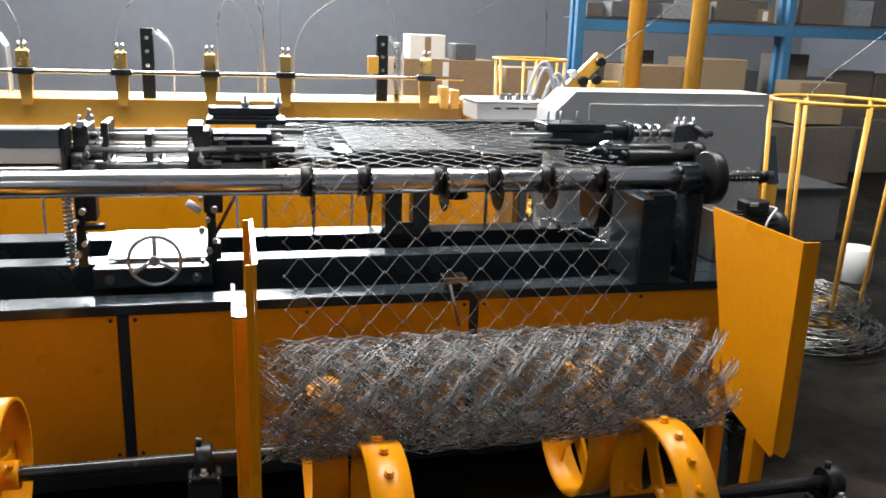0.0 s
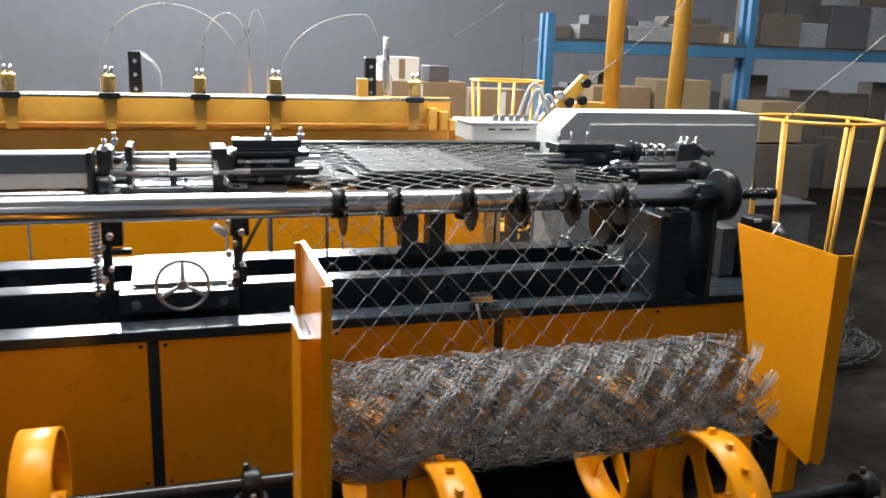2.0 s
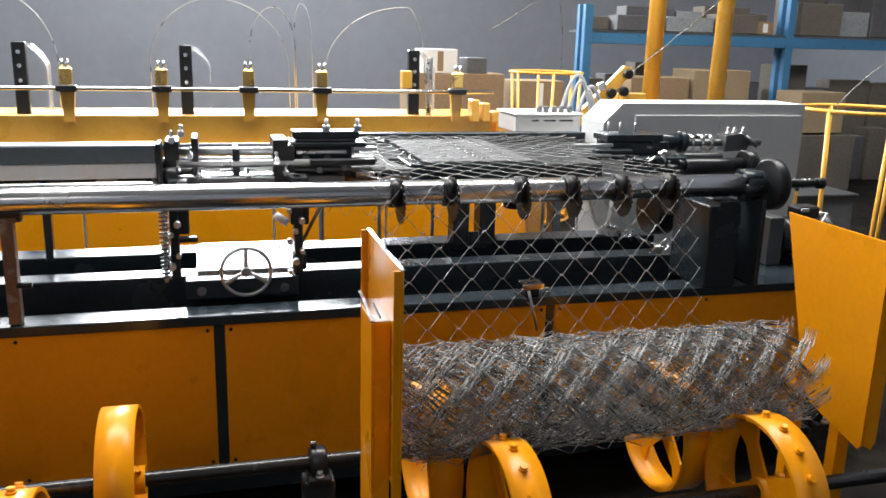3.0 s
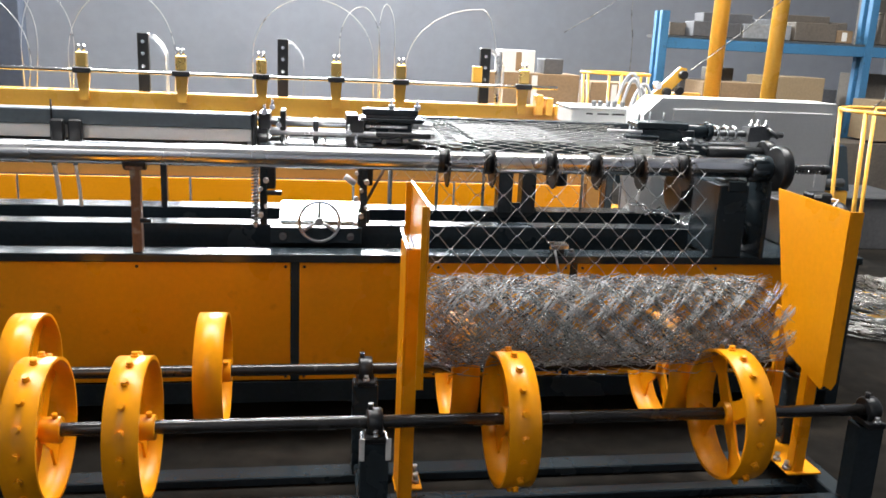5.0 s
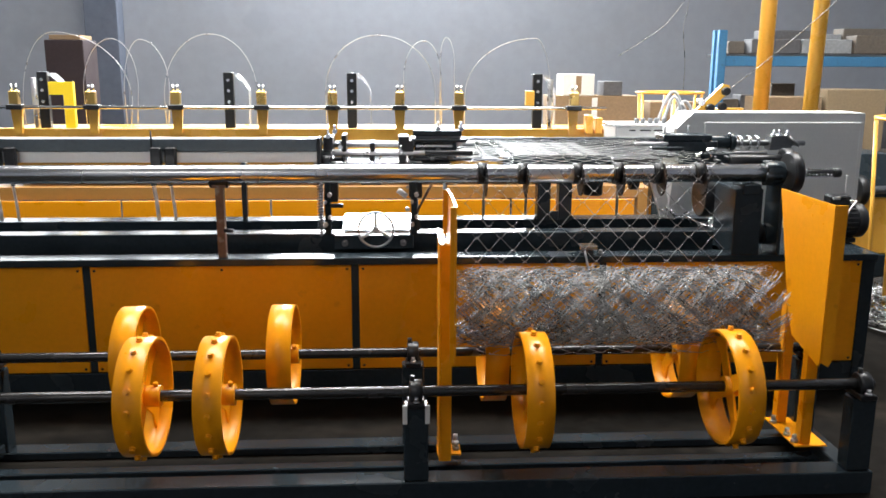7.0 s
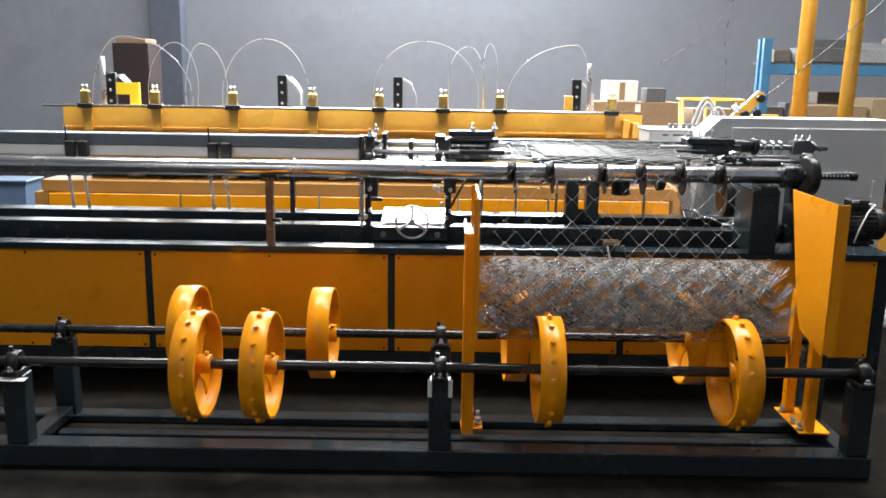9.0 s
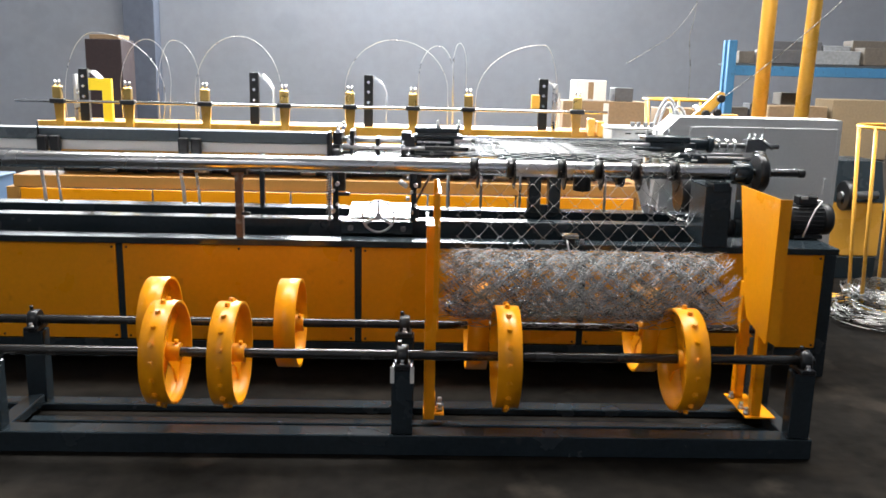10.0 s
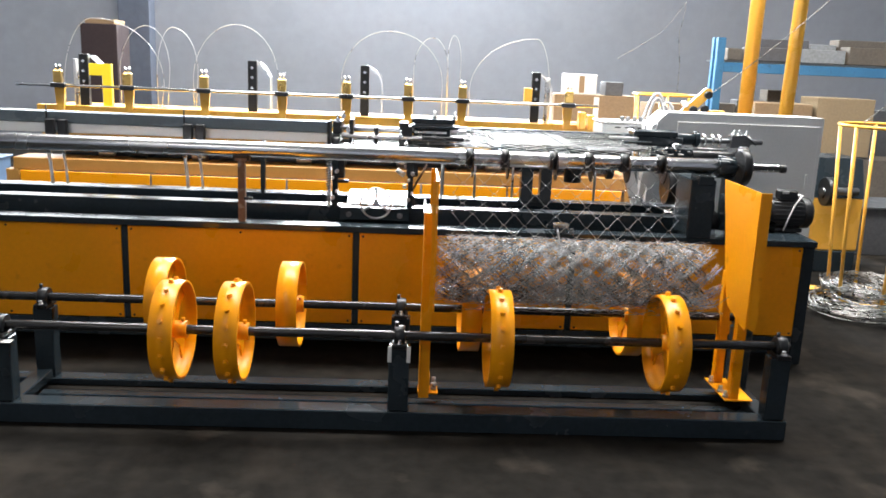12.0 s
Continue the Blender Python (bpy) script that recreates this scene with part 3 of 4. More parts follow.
    hw = part("hand_wheel", sweep(B(), [(-0.055 + 0.078 * math.cos(a), 2.625, 0.766 + 0.078 * math.sin(a)) for a in [math.tau * k / 40 for k in range(40)]], 0.0062, 8, True), STEEL, c, "bright steel hand wheel with three spokes")
    bm = cyl(B(), (-0.055, 2.612, 0.766), (-0.055, 2.66, 0.766), 0.016, 16, 0.002)
    part("wheel_hub", bm, STEEL, hw)
    for k in range(3):
        a = radians(90 + 120 * k)
        part("spoke", sweep(B(), [(-0.055, 2.628, 0.766), (-0.055 + 0.04 * math.cos(a), 2.633, 0.766 + 0.04 * math.sin(a)), (-0.055 + 0.076 * math.cos(a), 2.625, 0.766 + 0.076 * math.sin(a))], 0.007, 8), STEEL, hw)
    part("hanging_block", prism(B(), [(-0.145, 1.0), (-0.005, 1.0), (-0.03, 0.955), (-0.12, 0.955)], "y", 2.72, 2.78), BLACK, c)
    part("tube_cap", sweep(B(), [(0.045, 2.70, 0.935), (0.06, 2.70, 0.924), (0.085, 2.70, 0.905)], 0.013, 12), WHITEP, c, "white capped tube")
    part("slant_rod", cyl(B(), (0.22, 2.72, 1.0), (0.10, 2.72, 0.77), 0.006, 8), RUSTY, c)

    carry(c, 0.01, 0)

    # twisting heads on either side of the bed
    hl = part("head_slide", box(B(), -0.30, 0.30, 2.80, 2.95, 1.0, 1.045, 0.003), IRON, m)
    for y, z, a, b in ((2.80, 1.09, -0.30, 0.40), (2.86, 1.125, -0.28, 0.36), (2.92, 1.085, -0.32, 0.42)):
        part("slide_rod", cyl(B(), (a, y, z), (b, y, z), 0.013, 14, 0.002), STEEL, hl)
    for y, z in ((3.0, 1.07), (3.02, 1.12), (2.84, 1.06)):
        part("long_rod", cyl(B(), (-0.36, y, z), (0.45, y, z), 0.011, 12, 0.002), IRON, hl)
    part("head_body", box(B(), 0.135, 0.33, 2.83, 2.96, 1.048, 1.136, 0.004), SLATE, hl)
    for z in (1.075, 1.115):
        part("body_strip", box(B(), 0.14, 0.31, 2.822, 2.829, z, z + 0.012, 0.002), STEEL, hl)
    for x, z in ((0.17, 1.10), (0.215, 1.062), (0.245, 1.1), (0.3, 1.07)):
        part("body_knob", cyl(B(), (x, 2.805, z), (x, 2.829, z), 0.013, 12, 0.003), IRON, hl)
    jaw = part("upper_jaw", box(B(), 0.118, 0.375, 2.80, 2.96, 1.14, 1.156, 0.003), SLATE, hl)
    part("jaw_cap", box(B(), 0.127, 0.352, 2.81, 2.90, 1.168, 1.193, 0.003), SLATE, jaw)
    part("jaw_rib", box(B(), 0.14, 0.345, 2.83, 2.89, 1.1565, 1.1675, 0.002), IRON, jaw)
    part("jaw_tip", box(B(), 0.33, 0.415, 2.812, 2.84, 1.126, 1.1395, 0.003), STEEL, jaw)
    for x in (0.245, 0.352):
        bm = cyl(B(), (x, 2.85, 1.185), (x, 2.85, 1.232), 0.006, 8)
        cyl(bm, (x, 2.85, 1.1935), (x, 2.85, 1.21), 0.013, 6)
        part("stud", bm, STEEL, jaw)
    for x, w, z0, z1 in ((-0.262, 0.045, 1.06, 1.165), (-0.19, 0.022, 1.05, 1.175), (-0.06, 0.022, 1.05, 1.14), (0.085, 0.05, 1.02, 1.168), (0.115, 0.03, 1.06, 1.15)):
        part("slide_block", box(B(), x - w / 2, x + w / 2, 2.79, 2.95, z0, z1, 0.004), BLACK, hl)
    bm = B()
    for i, (x, y, z) in enumerate(((-0.26, 2.785, 1.17), (-0.23, 2.785, 1.19), (-0.205, 2.785, 1.12), (-0.245, 2.785, 1.075), (0.07, 2.78, 1.1), (0.1, 2.78, 1.06), (-0.18, 2.79, 1.05))):
        bm = cyl(B(), (x, y - 0.01, z), (x, y + 0.03, z), 0.012, 6)
        cyl(bm, (x, y, z), (x, y, z + 0.03), 0.006, 6)
        part("nut", bm, CHROME, hl)
    part("small_motor", cyl(B(), (-0.285, 2.735, 1.06), (-0.245, 2.735, 1.06), 0.03, 18, 0.006), BLACK, hl)
    bm, n = B(), 18
    prism(bm, [((0.042 if k % 2 else 0.036) * math.cos(math.tau * k / (2 * n)) + 2.80, (0.042 if k % 2 else 0.036) * math.sin(math.tau * k / (2 * n)) + 1.045) for k in range(2 * n)], "x", -0.325, -0.295)
    part("gear", bm, STEEL, hl)
    for a, b in ((-0.17, -0.03), (-0.018, 0.062)):
        pad = part("slide_pad", prism(B(), [(2.735, 1.052), (2.85, 1.064), (2.85, 1.07), (2.735, 1.058)], "x", a, b), CHROME, hl, "bright ground slide pad")
        part("pad_lip", box(B(), a + 0.01, b - 0.004, 2.725, 2.733, 1.04, 1.054, 0.002), IRON, pad)
        part("pad_rail", box(B(), a, b, 2.852, 2.866, 1.06, 1.092, 0.002), STEEL, pad)
    part("lever", box(B(), -0.16, 0.02, 2.79, 2.80, 1.078, 1.09, 0.002), BLACK, hl)
    part("feed_arm", box(B(), 0.18, 0.40, 2.76, 2.79, 1.085, 1.105, 0.003), BLACK, hl)

    hr = part("right_head", box(B(), 1.36, 1.61, 2.93, 3.07, 1.085, 1.135, 0.004), SLATE, m)
    part("head_cap", box(B(), 1.335, 1.575, 2.92, 3.05, 1.137, 1.165, 0.003), SLATE, hr)
    part("head_barrel", cyl(B(), (1.57, 3.0, 1.125), (1.69, 3.0, 1.125), 0.034, 20, 0.005), SLATE, hr)
    part("head_arm", box(B(), 1.42, 1.66, 2.86, 2.94, 1.02, 1.083, 0.004), SLATE, hr)
    part("main_rod", cyl(B(), (1.6, 3.02, 1.118), (2.085, 3.02, 1.118), 0.0145, 14, 0.002), IRON, hr)
    part("pivot_disc", cyl(B(), (1.69, 3.0, 1.125), (1.715, 3.0, 1.125), 0.045, 24, 0.004), SLATE, hr)
    for x in (1.745, 1.79, 1.83):
        part("lock_ring", cyl(B(), (x, 3.02, 1.118), (x + 0.014, 3.02, 1.118), 0.037, 20, 0.003), CHROME, hr)
    part("rod_clamp", prism(B(), [(1.895, 1.085), (2.0, 1.09), (2.015, 1.125), (1.97, 1.158), (1.9, 1.15)], "y", 2.985, 3.055), IRON, hr)
    for x in (1.915, 1.945, 1.985):
        bm = cyl(B(), (x, 3.0, 1.14), (x, 3.0, 1.185), 0.006, 8)
        cyl(bm, (x, 3.0, 1.15), (x, 3.0, 1.165), 0.012, 6)
        part("stud", bm, CHROME, hr)
    part("clamp_lever", cyl(B(), (1.985, 2.98, 1.15), (2.03, 2.96, 1.108), 0.008, 8), IRON, hr)
    part("second_rod", cyl(B(), (1.47, 2.96, 1.07), (1.87, 2.96, 1.07), 0.014, 16, 0.003), IRON, hr)
    for x, y in ((1.40, 2.95), (1.465, 2.95), (1.35, 2.95)):
        part("pin", cyl(B(), (x, y, 1.16), (x, y, 1.21), 0.004, 6), STEEL, hr)
    part("feed_tongue", box(B(), 1.20, 1.36, 2.915, 2.929, 1.118, 1.13, 0.002), STEEL, hr)
    part("jaw_plate", box(B(), 1.27, 1.42, 2.87, 2.918, 1.098, 1.112, 0.003), SLATE, hr)
    for i in range(22):
        x, y, z = 1.46 + random.uniform(0, 0.24), 2.87 + random.uniform(-0.05, 0.05), 1.03 + random.uniform(-0.01, 0.07)
        d = Vector((random.uniform(-1, 1), random.uniform(-0.4, 0.4), random.uniform(-0.3, 0.3))).normalized() * random.uniform(0.02, 0.05)
        part("fitting", cyl(B(), Vector((x, y, z)), Vector((x, y, z)) + d, random.uniform(0.004, 0.01), 6), CHROME if i % 2 else IRON, hr)
    # cutter under the right head
    cut = part("cutter", prism(B(), [(1.30, 0.98), (1.36, 0.98), (1.44, 0.745), (1.38, 0.745)], "y", 3.02, 3.05), WHITEP, m, "pale cutter bracket")
    part("cutter_arm", prism(B(), [(1.42, 0.95), (1.46, 0.95), (1.43, 0.745), (1.40, 0.745)], "y", 2.99, 3.015), WHITEP, cut)
    for i in range(16):
        p = Vector((1.36 + i * 0.013, 2.93 - i * 0.012, 0.80 - i * 0.004))
        d = Vector((random.uniform(0.3, 1), random.uniform(-0.5, 0.2), random.uniform(-0.6, 0.5))).normalized() * random.uniform(0.03, 0.09)
        part("blade", cyl(B(), p - d / 2, p + d / 2, 0.0035, 5), CHROME, cut)
    bm = cyl(B(), (1.52, 2.90, 0.87), (1.60, 2.90, 0.87), 0.10, 28, 0.005)
    part("cutter_drum", bm, BLACK, cut)
    rb = part("ribbed_block", box(B(), 1.31, 1.41, 3.18, 3.24, 0.945, 1.03, 0.006), WHITEP, cut, "white ribbed guide block")
    for k in range(6):
        part("rib", box(B(), 1.315 + 0.016 * k, 1.322 + 0.016 * k, 3.172, 3.1795, 0.95, 1.025, 0.001), GREYCAB, rb)
    part("pulley_ring", pipe(B(), (1.23, 3.16, 0.925), (1.25, 3.15, 0.925), 0.032, 0.012, 24), STEEL, cut)
    part("pulley", cyl(B(), (1.25, 3.16, 0.92), (1.29, 3.16, 0.92), 0.055, 24, 0.004), BLACK, cut)
    bm = cyl(B(), (1.06, 3.16, 0.84), (1.06, 3.16, 0.99), 0.05, 20, 0.004)
    part("gearbox", bm, BLACK, cut)

    # grey guide rail on the left, its clamps and hoses
    r = part("guide_rail", box(B(), -3.2, -0.305, 2.70, 2.80, 1.108, 1.165, 0.004), SLATE2, m)
    part("rail_web", box(B(), -3.2, -0.305, 2.715, 2.785, 1.058, 1.107, 0.003), GREYCAB, r, "pale lower flange")
    part("lower_bar", box(B(), -3.2, -0.305, 2.73, 2.77, 1.03, 1.04, 0.002), STEEL, r)
    part("rail_end", box(B(), -0.304, -0.29, 2.69, 2.81, 1.03, 1.17, 0.003), BLACK, r)
    for x in (-2.38, -1.69, -1.005):
        for s in (0, 0.062):
            part("clamp", box(B(), x + s - 0.024, x + s + 0.024, 2.668, 2.699, 1.045, 1.13, 0.006), BLACK, r)
        part("clamp_pin", cyl(B(), (x - 0.02, 2.69, 1.12), (x - 0.02, 2.69, 1.20), 0.004, 6), BLACK, r)
        for s, w in ((-0.01, 0.012), (0.065, 0.009)):
            part("hose", sweep(B(), [(x + s - 0.01, 2.71, 1.045), (x + s - 0.014, 2.705, 0.95), (x + s - 0.004, 2.70, 0.87), (x + s, 2.70, 0.80)], w * 0.75, 8), HOSE, r, "short milky hose")
            part("hose_fitting", cyl(B(), (x + s - 0.01, 2.705, 1.03), (x + s - 0.015, 2.705, 0.955), w * 1.1, 10, 0.002), CHROME, r)
    for x in (-2.6, -0.69):
        part("rail_leg", box(B(), x, x + 0.025, 2.95, 2.99, 0.742, 1.03, 0.003), SLATE, r)

    # drive motor
    mo = part("motor", cyl(B(), (2.06, 2.80, 0.765), (2.29, 2.80, 0.765), 0.076, 32, 0.012), BLACK, m, "black electric motor")
    for k in range(22):
        a = math.tau * k / 22
        y, z = 2.80 + 0.078 * math.cos(a), 0.765 + 0.078 * math.sin(a)
        part("fin", cyl(B(), (2.08, y, z), (2.24, y, z), 0.004, 4), BLACK, mo)
    part("fan_cover", cyl(B(), (2.245, 2.80, 0.765), (2.295, 2.80, 0.765), 0.082, 28, 0.01), BLACK, mo)
    part("terminal_box", box(B(), 2.11, 2.21, 2.75, 2.83, 0.842, 0.892, 0.008), BLACK, mo)
    part("label_plate", box(B(), 2.115, 2.15, 2.743, 2.748, 0.874, 0.888, 0.001), PALE, mo)
    part("motor_foot", box(B(), 2.09, 2.24, 2.73, 2.87, 0.669, 0.69, 0.003), BLACK, mo)
    part("flange", cyl(B(), (2.03, 2.80, 0.765), (2.06, 2.80, 0.765), 0.088, 28, 0.004), BLACK, mo)
    part("bracket", box(B(), 1.96, 2.025, 2.72, 2.88, 0.669, 0.86, 0.003), IRON, mo)
    part("cable", sweep(B(), [(2.20, 2.745, 0.87), (2.215, 2.72, 0.872), (2.18, 2.71, 0.83), (2.15, 2.705, 0.76), (2.13, 2.715, 0.68)], 0.0045, 6), HOSE, mo, "pale cable")
    # small catch on the front rail
    k = part("catch", box(B(), 0.855, 0.935, 2.50, 2.56, 0.69, 0.712, 0.003), CHROME, m, "bright sheet metal catch")
    part("catch_foot", box(B(), 0.87, 0.92, 2.51, 2.55, 0.669, 0.689, 0.003), BLACK, k)
    part("catch_lever", cyl(B(), (0.875, 2.495, 0.69), (0.905, 2.475, 0.555), 0.005, 6), STEEL, k)
    part("catch_bolt", bolt(B(), (0.955, 2.53, 0.669), "z", 0.009, 0.018), IRON, k)
    return m, tube, jaw


machine, tube, jaw = weaving_machine()

# ---- the woven sheet on its way from the bed over the tube down to the roll ----
def sheet_path():
    """Points (y, z) of the sheet's way."""
    pts = [(3.66, 0.62), (3.655, 1.05), (3.62, 1.085), (3.3, 1.090), (2.95, 1.088), (2.60, 1.078)]
    for a in (75, 100, 125, 150, 175):
        pts.append((TUBE.y + 0.046 * math.cos(radians(a)), TUBE.z + 0.046 * math.sin(radians(a))))
    pts += [(2.43, 0.88), (2.39, 0.75), (2.345, 0.60), (2.27, 0.49), (2.15, 0.435), (2.03, 0.445)]
    for a in (-55, -75, -95, -115, -135, -155, -175, -195, -215):
        pts.append((ROLL.y + 0.174 * math.cos(radians(a)), ROLL.z + 0.174 * math.sin(radians(a))))
    return pts


WAY = sheet_path()
LENS = [0.0]
for (a, b), (c, d) in zip(WAY, WAY[1:]):
    LENS.append(LENS[-1] + math.hypot(c - a, d - b))


def on_way(s):
    s = min(max(s, 0.0), LENS[-1] - 1e-4)
    for i in range(len(LENS) - 1):
        if s <= LENS[i + 1]:
            f = (s - LENS[i]) / (LENS[i + 1] - LENS[i])
            return Vector((0, WAY[i][0] + f * (WAY[i + 1][0] - WAY[i][0]), WAY[i][1] + f * (WAY[i + 1][1] - WAY[i][1])))


def strand_pose(s):
    """The strand's leading edge at s + H, its trailing edge at s; local -y runs along the way."""
    a, b = on_way(s), on_way(s + H)
    along = (b - a).normalized()
    y = -along
    x = Vector((1, 0, 0))
    z = x.cross(y)
    m = Matrix((x, y, z)).transposed().to_4x4()
    return Matrix.Translation(a) @ m


# the sheet advances one strand at each step: (start, end) in seconds
STEPS = [(0.1, 0.5), (2.35, 2.8), (4.3, 4.75), (7.0, 7.4), (9.05, 9.5), (10.75, 11.25)]


def advance(t):
    total = 0.0
    for a, b in STEPS:
        f = min(max((t - a) / (b - a), 0), 1)
        total += f * f * (3 - 2 * f)
    return total


STEP_TIMES = [0.0] + [t for a, b in STEPS for t in (a, (a + b) / 2, b)] + [12.0]


def fence_sheet():
    sheet = thing("fence_sheet", (0, 0, 0), "galvanised chain-link mesh running over the steel tube", "wire mesh")
    me = [mesh_of("wire", strand(B(), MX0, MX0 + 22 * PITCH / 2, up, 0.0012, seg=5, wob=0.0012), LITWIRE) for up in (True, False)]
    wires = []
    n = int((LENS[-1] - H * 9) / H)
    for i in range(n):
        o = new("wire", me[i % 2])
        o.parent = sheet
        wires.append((o, i * H))
    return wires


wires = fence_sheet()

# ---- the rear machine with its lifting beam ----
RY = 5.06


def rear_machine():
    m = thing("rear_machine", (-0.7, 5.6, 0), "long yellow wire feeding machine standing behind", "machine")
    part("top_plate", box(B(), -2.813, 1.641, RY + 0.12, RY + 0.75, 0.99, 1.018, 0.006), YELLOW2, m)
    part("body", box(B(), -2.802, 1.62, RY + 0.125, RY + 0.72, 0.76, 0.989, 0.006), YELLOW2, m)
    # solid black block put in for the dark open interior and its mechanism
    part("interior_block", box(B(), -2.741, 1.6, RY + 0.34, RY + 0.72, 0.60, 0.759, 0.006), BLACK, m, "black block standing for the dark open interior and mechanism")
    for i, x in enumerate((-2.385, -2.13, -1.641, -1.417, -0.805, -0.52, 0.01, 0.418, 0.744, 1.233)):
        part("roller", cyl(B(), (x, RY + 0.2, 0.66), (x + 0.12, RY + 0.2, 0.66), 0.035 + 0.006 * (i % 3), 14, 0.004), (STEEL, BLACK)[i % 2], m)
    part("skirt_frame", box(B(), -2.996, 1.865, RY + 0.02, RY + 0.30, 0.525, 0.618, 0.004), OCHRE, m, "dull ochre frame beam")
    xs = (-2.945, -1.926, -0.856, 0.214, 0.907, 1.845)
    for a, b in zip(xs, xs[1:]):
        part("panel", box(B(), a + 0.008, b - 0.008, RY - 0.005, RY + 0.015, 0.06, 0.518, 0.003), YELLOW, m)
    for x in (-3.057, 1.865):
        part("end_frame", box(B(), x, x + 0.10, RY + 0.02, RY + 0.7, 0.0, 0.524 if x < 0 else 0.6, 0.004), OCHRE, m)
    part("plinth", box(B(), -2.945, 1.845, RY + 0.09, RY + 0.7, 0.0, 0.055, 0.004), SLATE, m)
    part("right_body", box(B(), 1.661, 1.885, RY + 0.12, RY + 0.5, 0.67, 1.02, 0.01), YELLOW2, m)
    rod = part("rod", cyl(B(), (-2.925, RY, 1.187), (1.59, RY, 1.187), 0.012, 12, 0.002), CHROME, m, "long bright steel rod")
    bx = (-2.606, -2.08, -1.495, -0.895, -0.393, 0.088, 0.514, 1.354)
    for x in bx:
        bm = prism(B(), [(x - 0.038, 1.17), (x + 0.038, 1.17), (x + 0.026, 1.0), (x - 0.026, 1.0)], "y", RY + 0.02, RY + 0.05)
        f = part("finger", bm, YELLOW2, m)
        part("clip", box(B(), x - 0.055, x + 0.055, RY - 0.02, RY + 0.03, 1.17, 1.205, 0.004), BLACK, f)
        part("nozzle", box(B(), x - 0.033, x + 0.033, RY - 0.015, RY + 0.035, 1.207, 1.30, 0.006), BRASS, f, "brass wire nozzle")
        for s in (-0.015, 0.015):
            part("pin", cyl(B(), (x + s, RY + 0.01, 1.30), (x + s, RY + 0.01, 1.345), 0.008, 8), CHROME, f)
    for x in (-2.456, -1.146, -0.26, 1.106):
        bm = box(B(), x - 0.035, x + 0.035, RY + 0.13, RY + 0.18, 1.019, 1.43, 0.004)
        k = part("bracket", bm, BLACK, m, "black slotted bracket")
        for z in (1.375, 1.30, 1.22):
            part("bolt", cyl(B(), (x, RY + 0.12, z), (x, RY + 0.13, z), 0.012, 8), CHROME, k)
        bm = prism(B(), [(x + 0.036, 1.42), (x + 0.06, 1.42), (x + 0.11, 1.37), (x + 0.14, 1.31), (x + 0.14, 1.05), (x + 0.132, 1.05), (x + 0.132, 1.305), (x + 0.10, 1.36), (x + 0.055, 1.40), (x + 0.036, 1.40)], "y", RY + 0.15, RY + 0.25)
        part("guard", bm, CLEAR, k, "clear bent plastic guard")
    part("stop_block", box(B(), 0.999, 1.06, RY - 0.01, RY + 0.05, 1.205, 1.31, 0.004), YELLOW2, m)
    bm = prism(B(), [(-2.4, 1.36), (-2.23, 1.36), (-2.23, 1.02), (-2.3, 1.02), (-2.3, 1.27), (-2.4, 1.27)], "y", RY + 0.09, RY + 0.13)
    part("yellow_bracket", bm, mat("bright yellow paint", (0.85, 0.62, 0.02), 0.4, 0, 0.05, 10), m, "bright yellow folded bracket")
    for x, w, h in ((1.47, 0.05, 0.14), (1.54, 0.05, 0.12), (1.61, 0.06, 0.07)):
        part("lug", box(B(), x - w / 2, x + w / 2, RY - 0.02, RY + 0.08, 1.0, 1.0 + h, 0.006), YELLOW2, m)
    # lifting beam: a part of its own that travels up and down behind the fingers
    bm = box(B(), -2.802, 1.6, RY + 0.052, RY + 0.11, 0.86, 1.035, 0.005)
    box(bm, -2.802, 1.6, RY + 0.03, RY + 0.056, 0.858, 0.872, 0.003)
    beam = part("lifting_beam", bm, YELLOW2, m, "yellow lifting beam")
    beam.matrix_parent_inverse = Matrix()
    beam.data.transform(Matrix.Translation(-Vector(m.location)))
    for x in (-2.497, 1.192):
        o = part("guide_rod", cyl(B(), (x, RY + 0.09, 0.9), (x, RY + 0.09, 1.39), 0.02, 12, 0.003), STEEL, beam)
        o.data.transform(Matrix.Translation(-Vector(m.location)))
    return beam


beam = rear_machine()


def glide(pts, steps=8):
    """A smooth line through points."""
    out = []
    for i in range(len(pts) - 1):
        p0, p1, p2, p3 = (Vector(pts[min(max(j, 0), len(pts) - 1)]) for j in (i - 1, i, i + 1, i + 2))
        for k in range(steps):
            t = k / steps
            out.append(0.5 * ((2 * p1) + (p2 - p0) * t + (2 * p0 - 5 * p1 + 4 * p2 - p3) * t * t + (3 * p1 - p0 - 3 * p2 + p3) * t ** 3))
    return out + [Vector(pts[-1])]


for x, top, left, right, low in ((-2.538, 1.720, 0.24, 0.58, 1.2), (-2.109, 1.675, 0.21, 0.20, 1.3), (-1.895, 1.670, 0.12, 0.22, 1.3), (-1.366, 1.715, 0.35, 0.36, 1.25),
                                 (-0.081, 1.715, 0.40, 0.45, 1.3), (0.285, 1.675, 0.16, 0.13, 1.4), (0.459, 1.700, 0.05, 0.06, 1.5), (1.162, 1.700, 0.56, 0.12, 1.25)):
    pts = [(x + right, 5.54, 1.017)]
    for i in range(25):
        a = math.pi * i / 24
        w = right if i < 12 else left
        pts.append((x + w * math.cos(a), 5.62 + 0.06 * math.sin(a), low + (top - low) * math.sin(a)))
    pts.append((x - left, 5.64, 1.017))
    solid("feed_wire", sweep(B(), pts, 0.0028, 5), STEEL, "bent loop of thin bright feed wire", "wire", "feed wire loops")

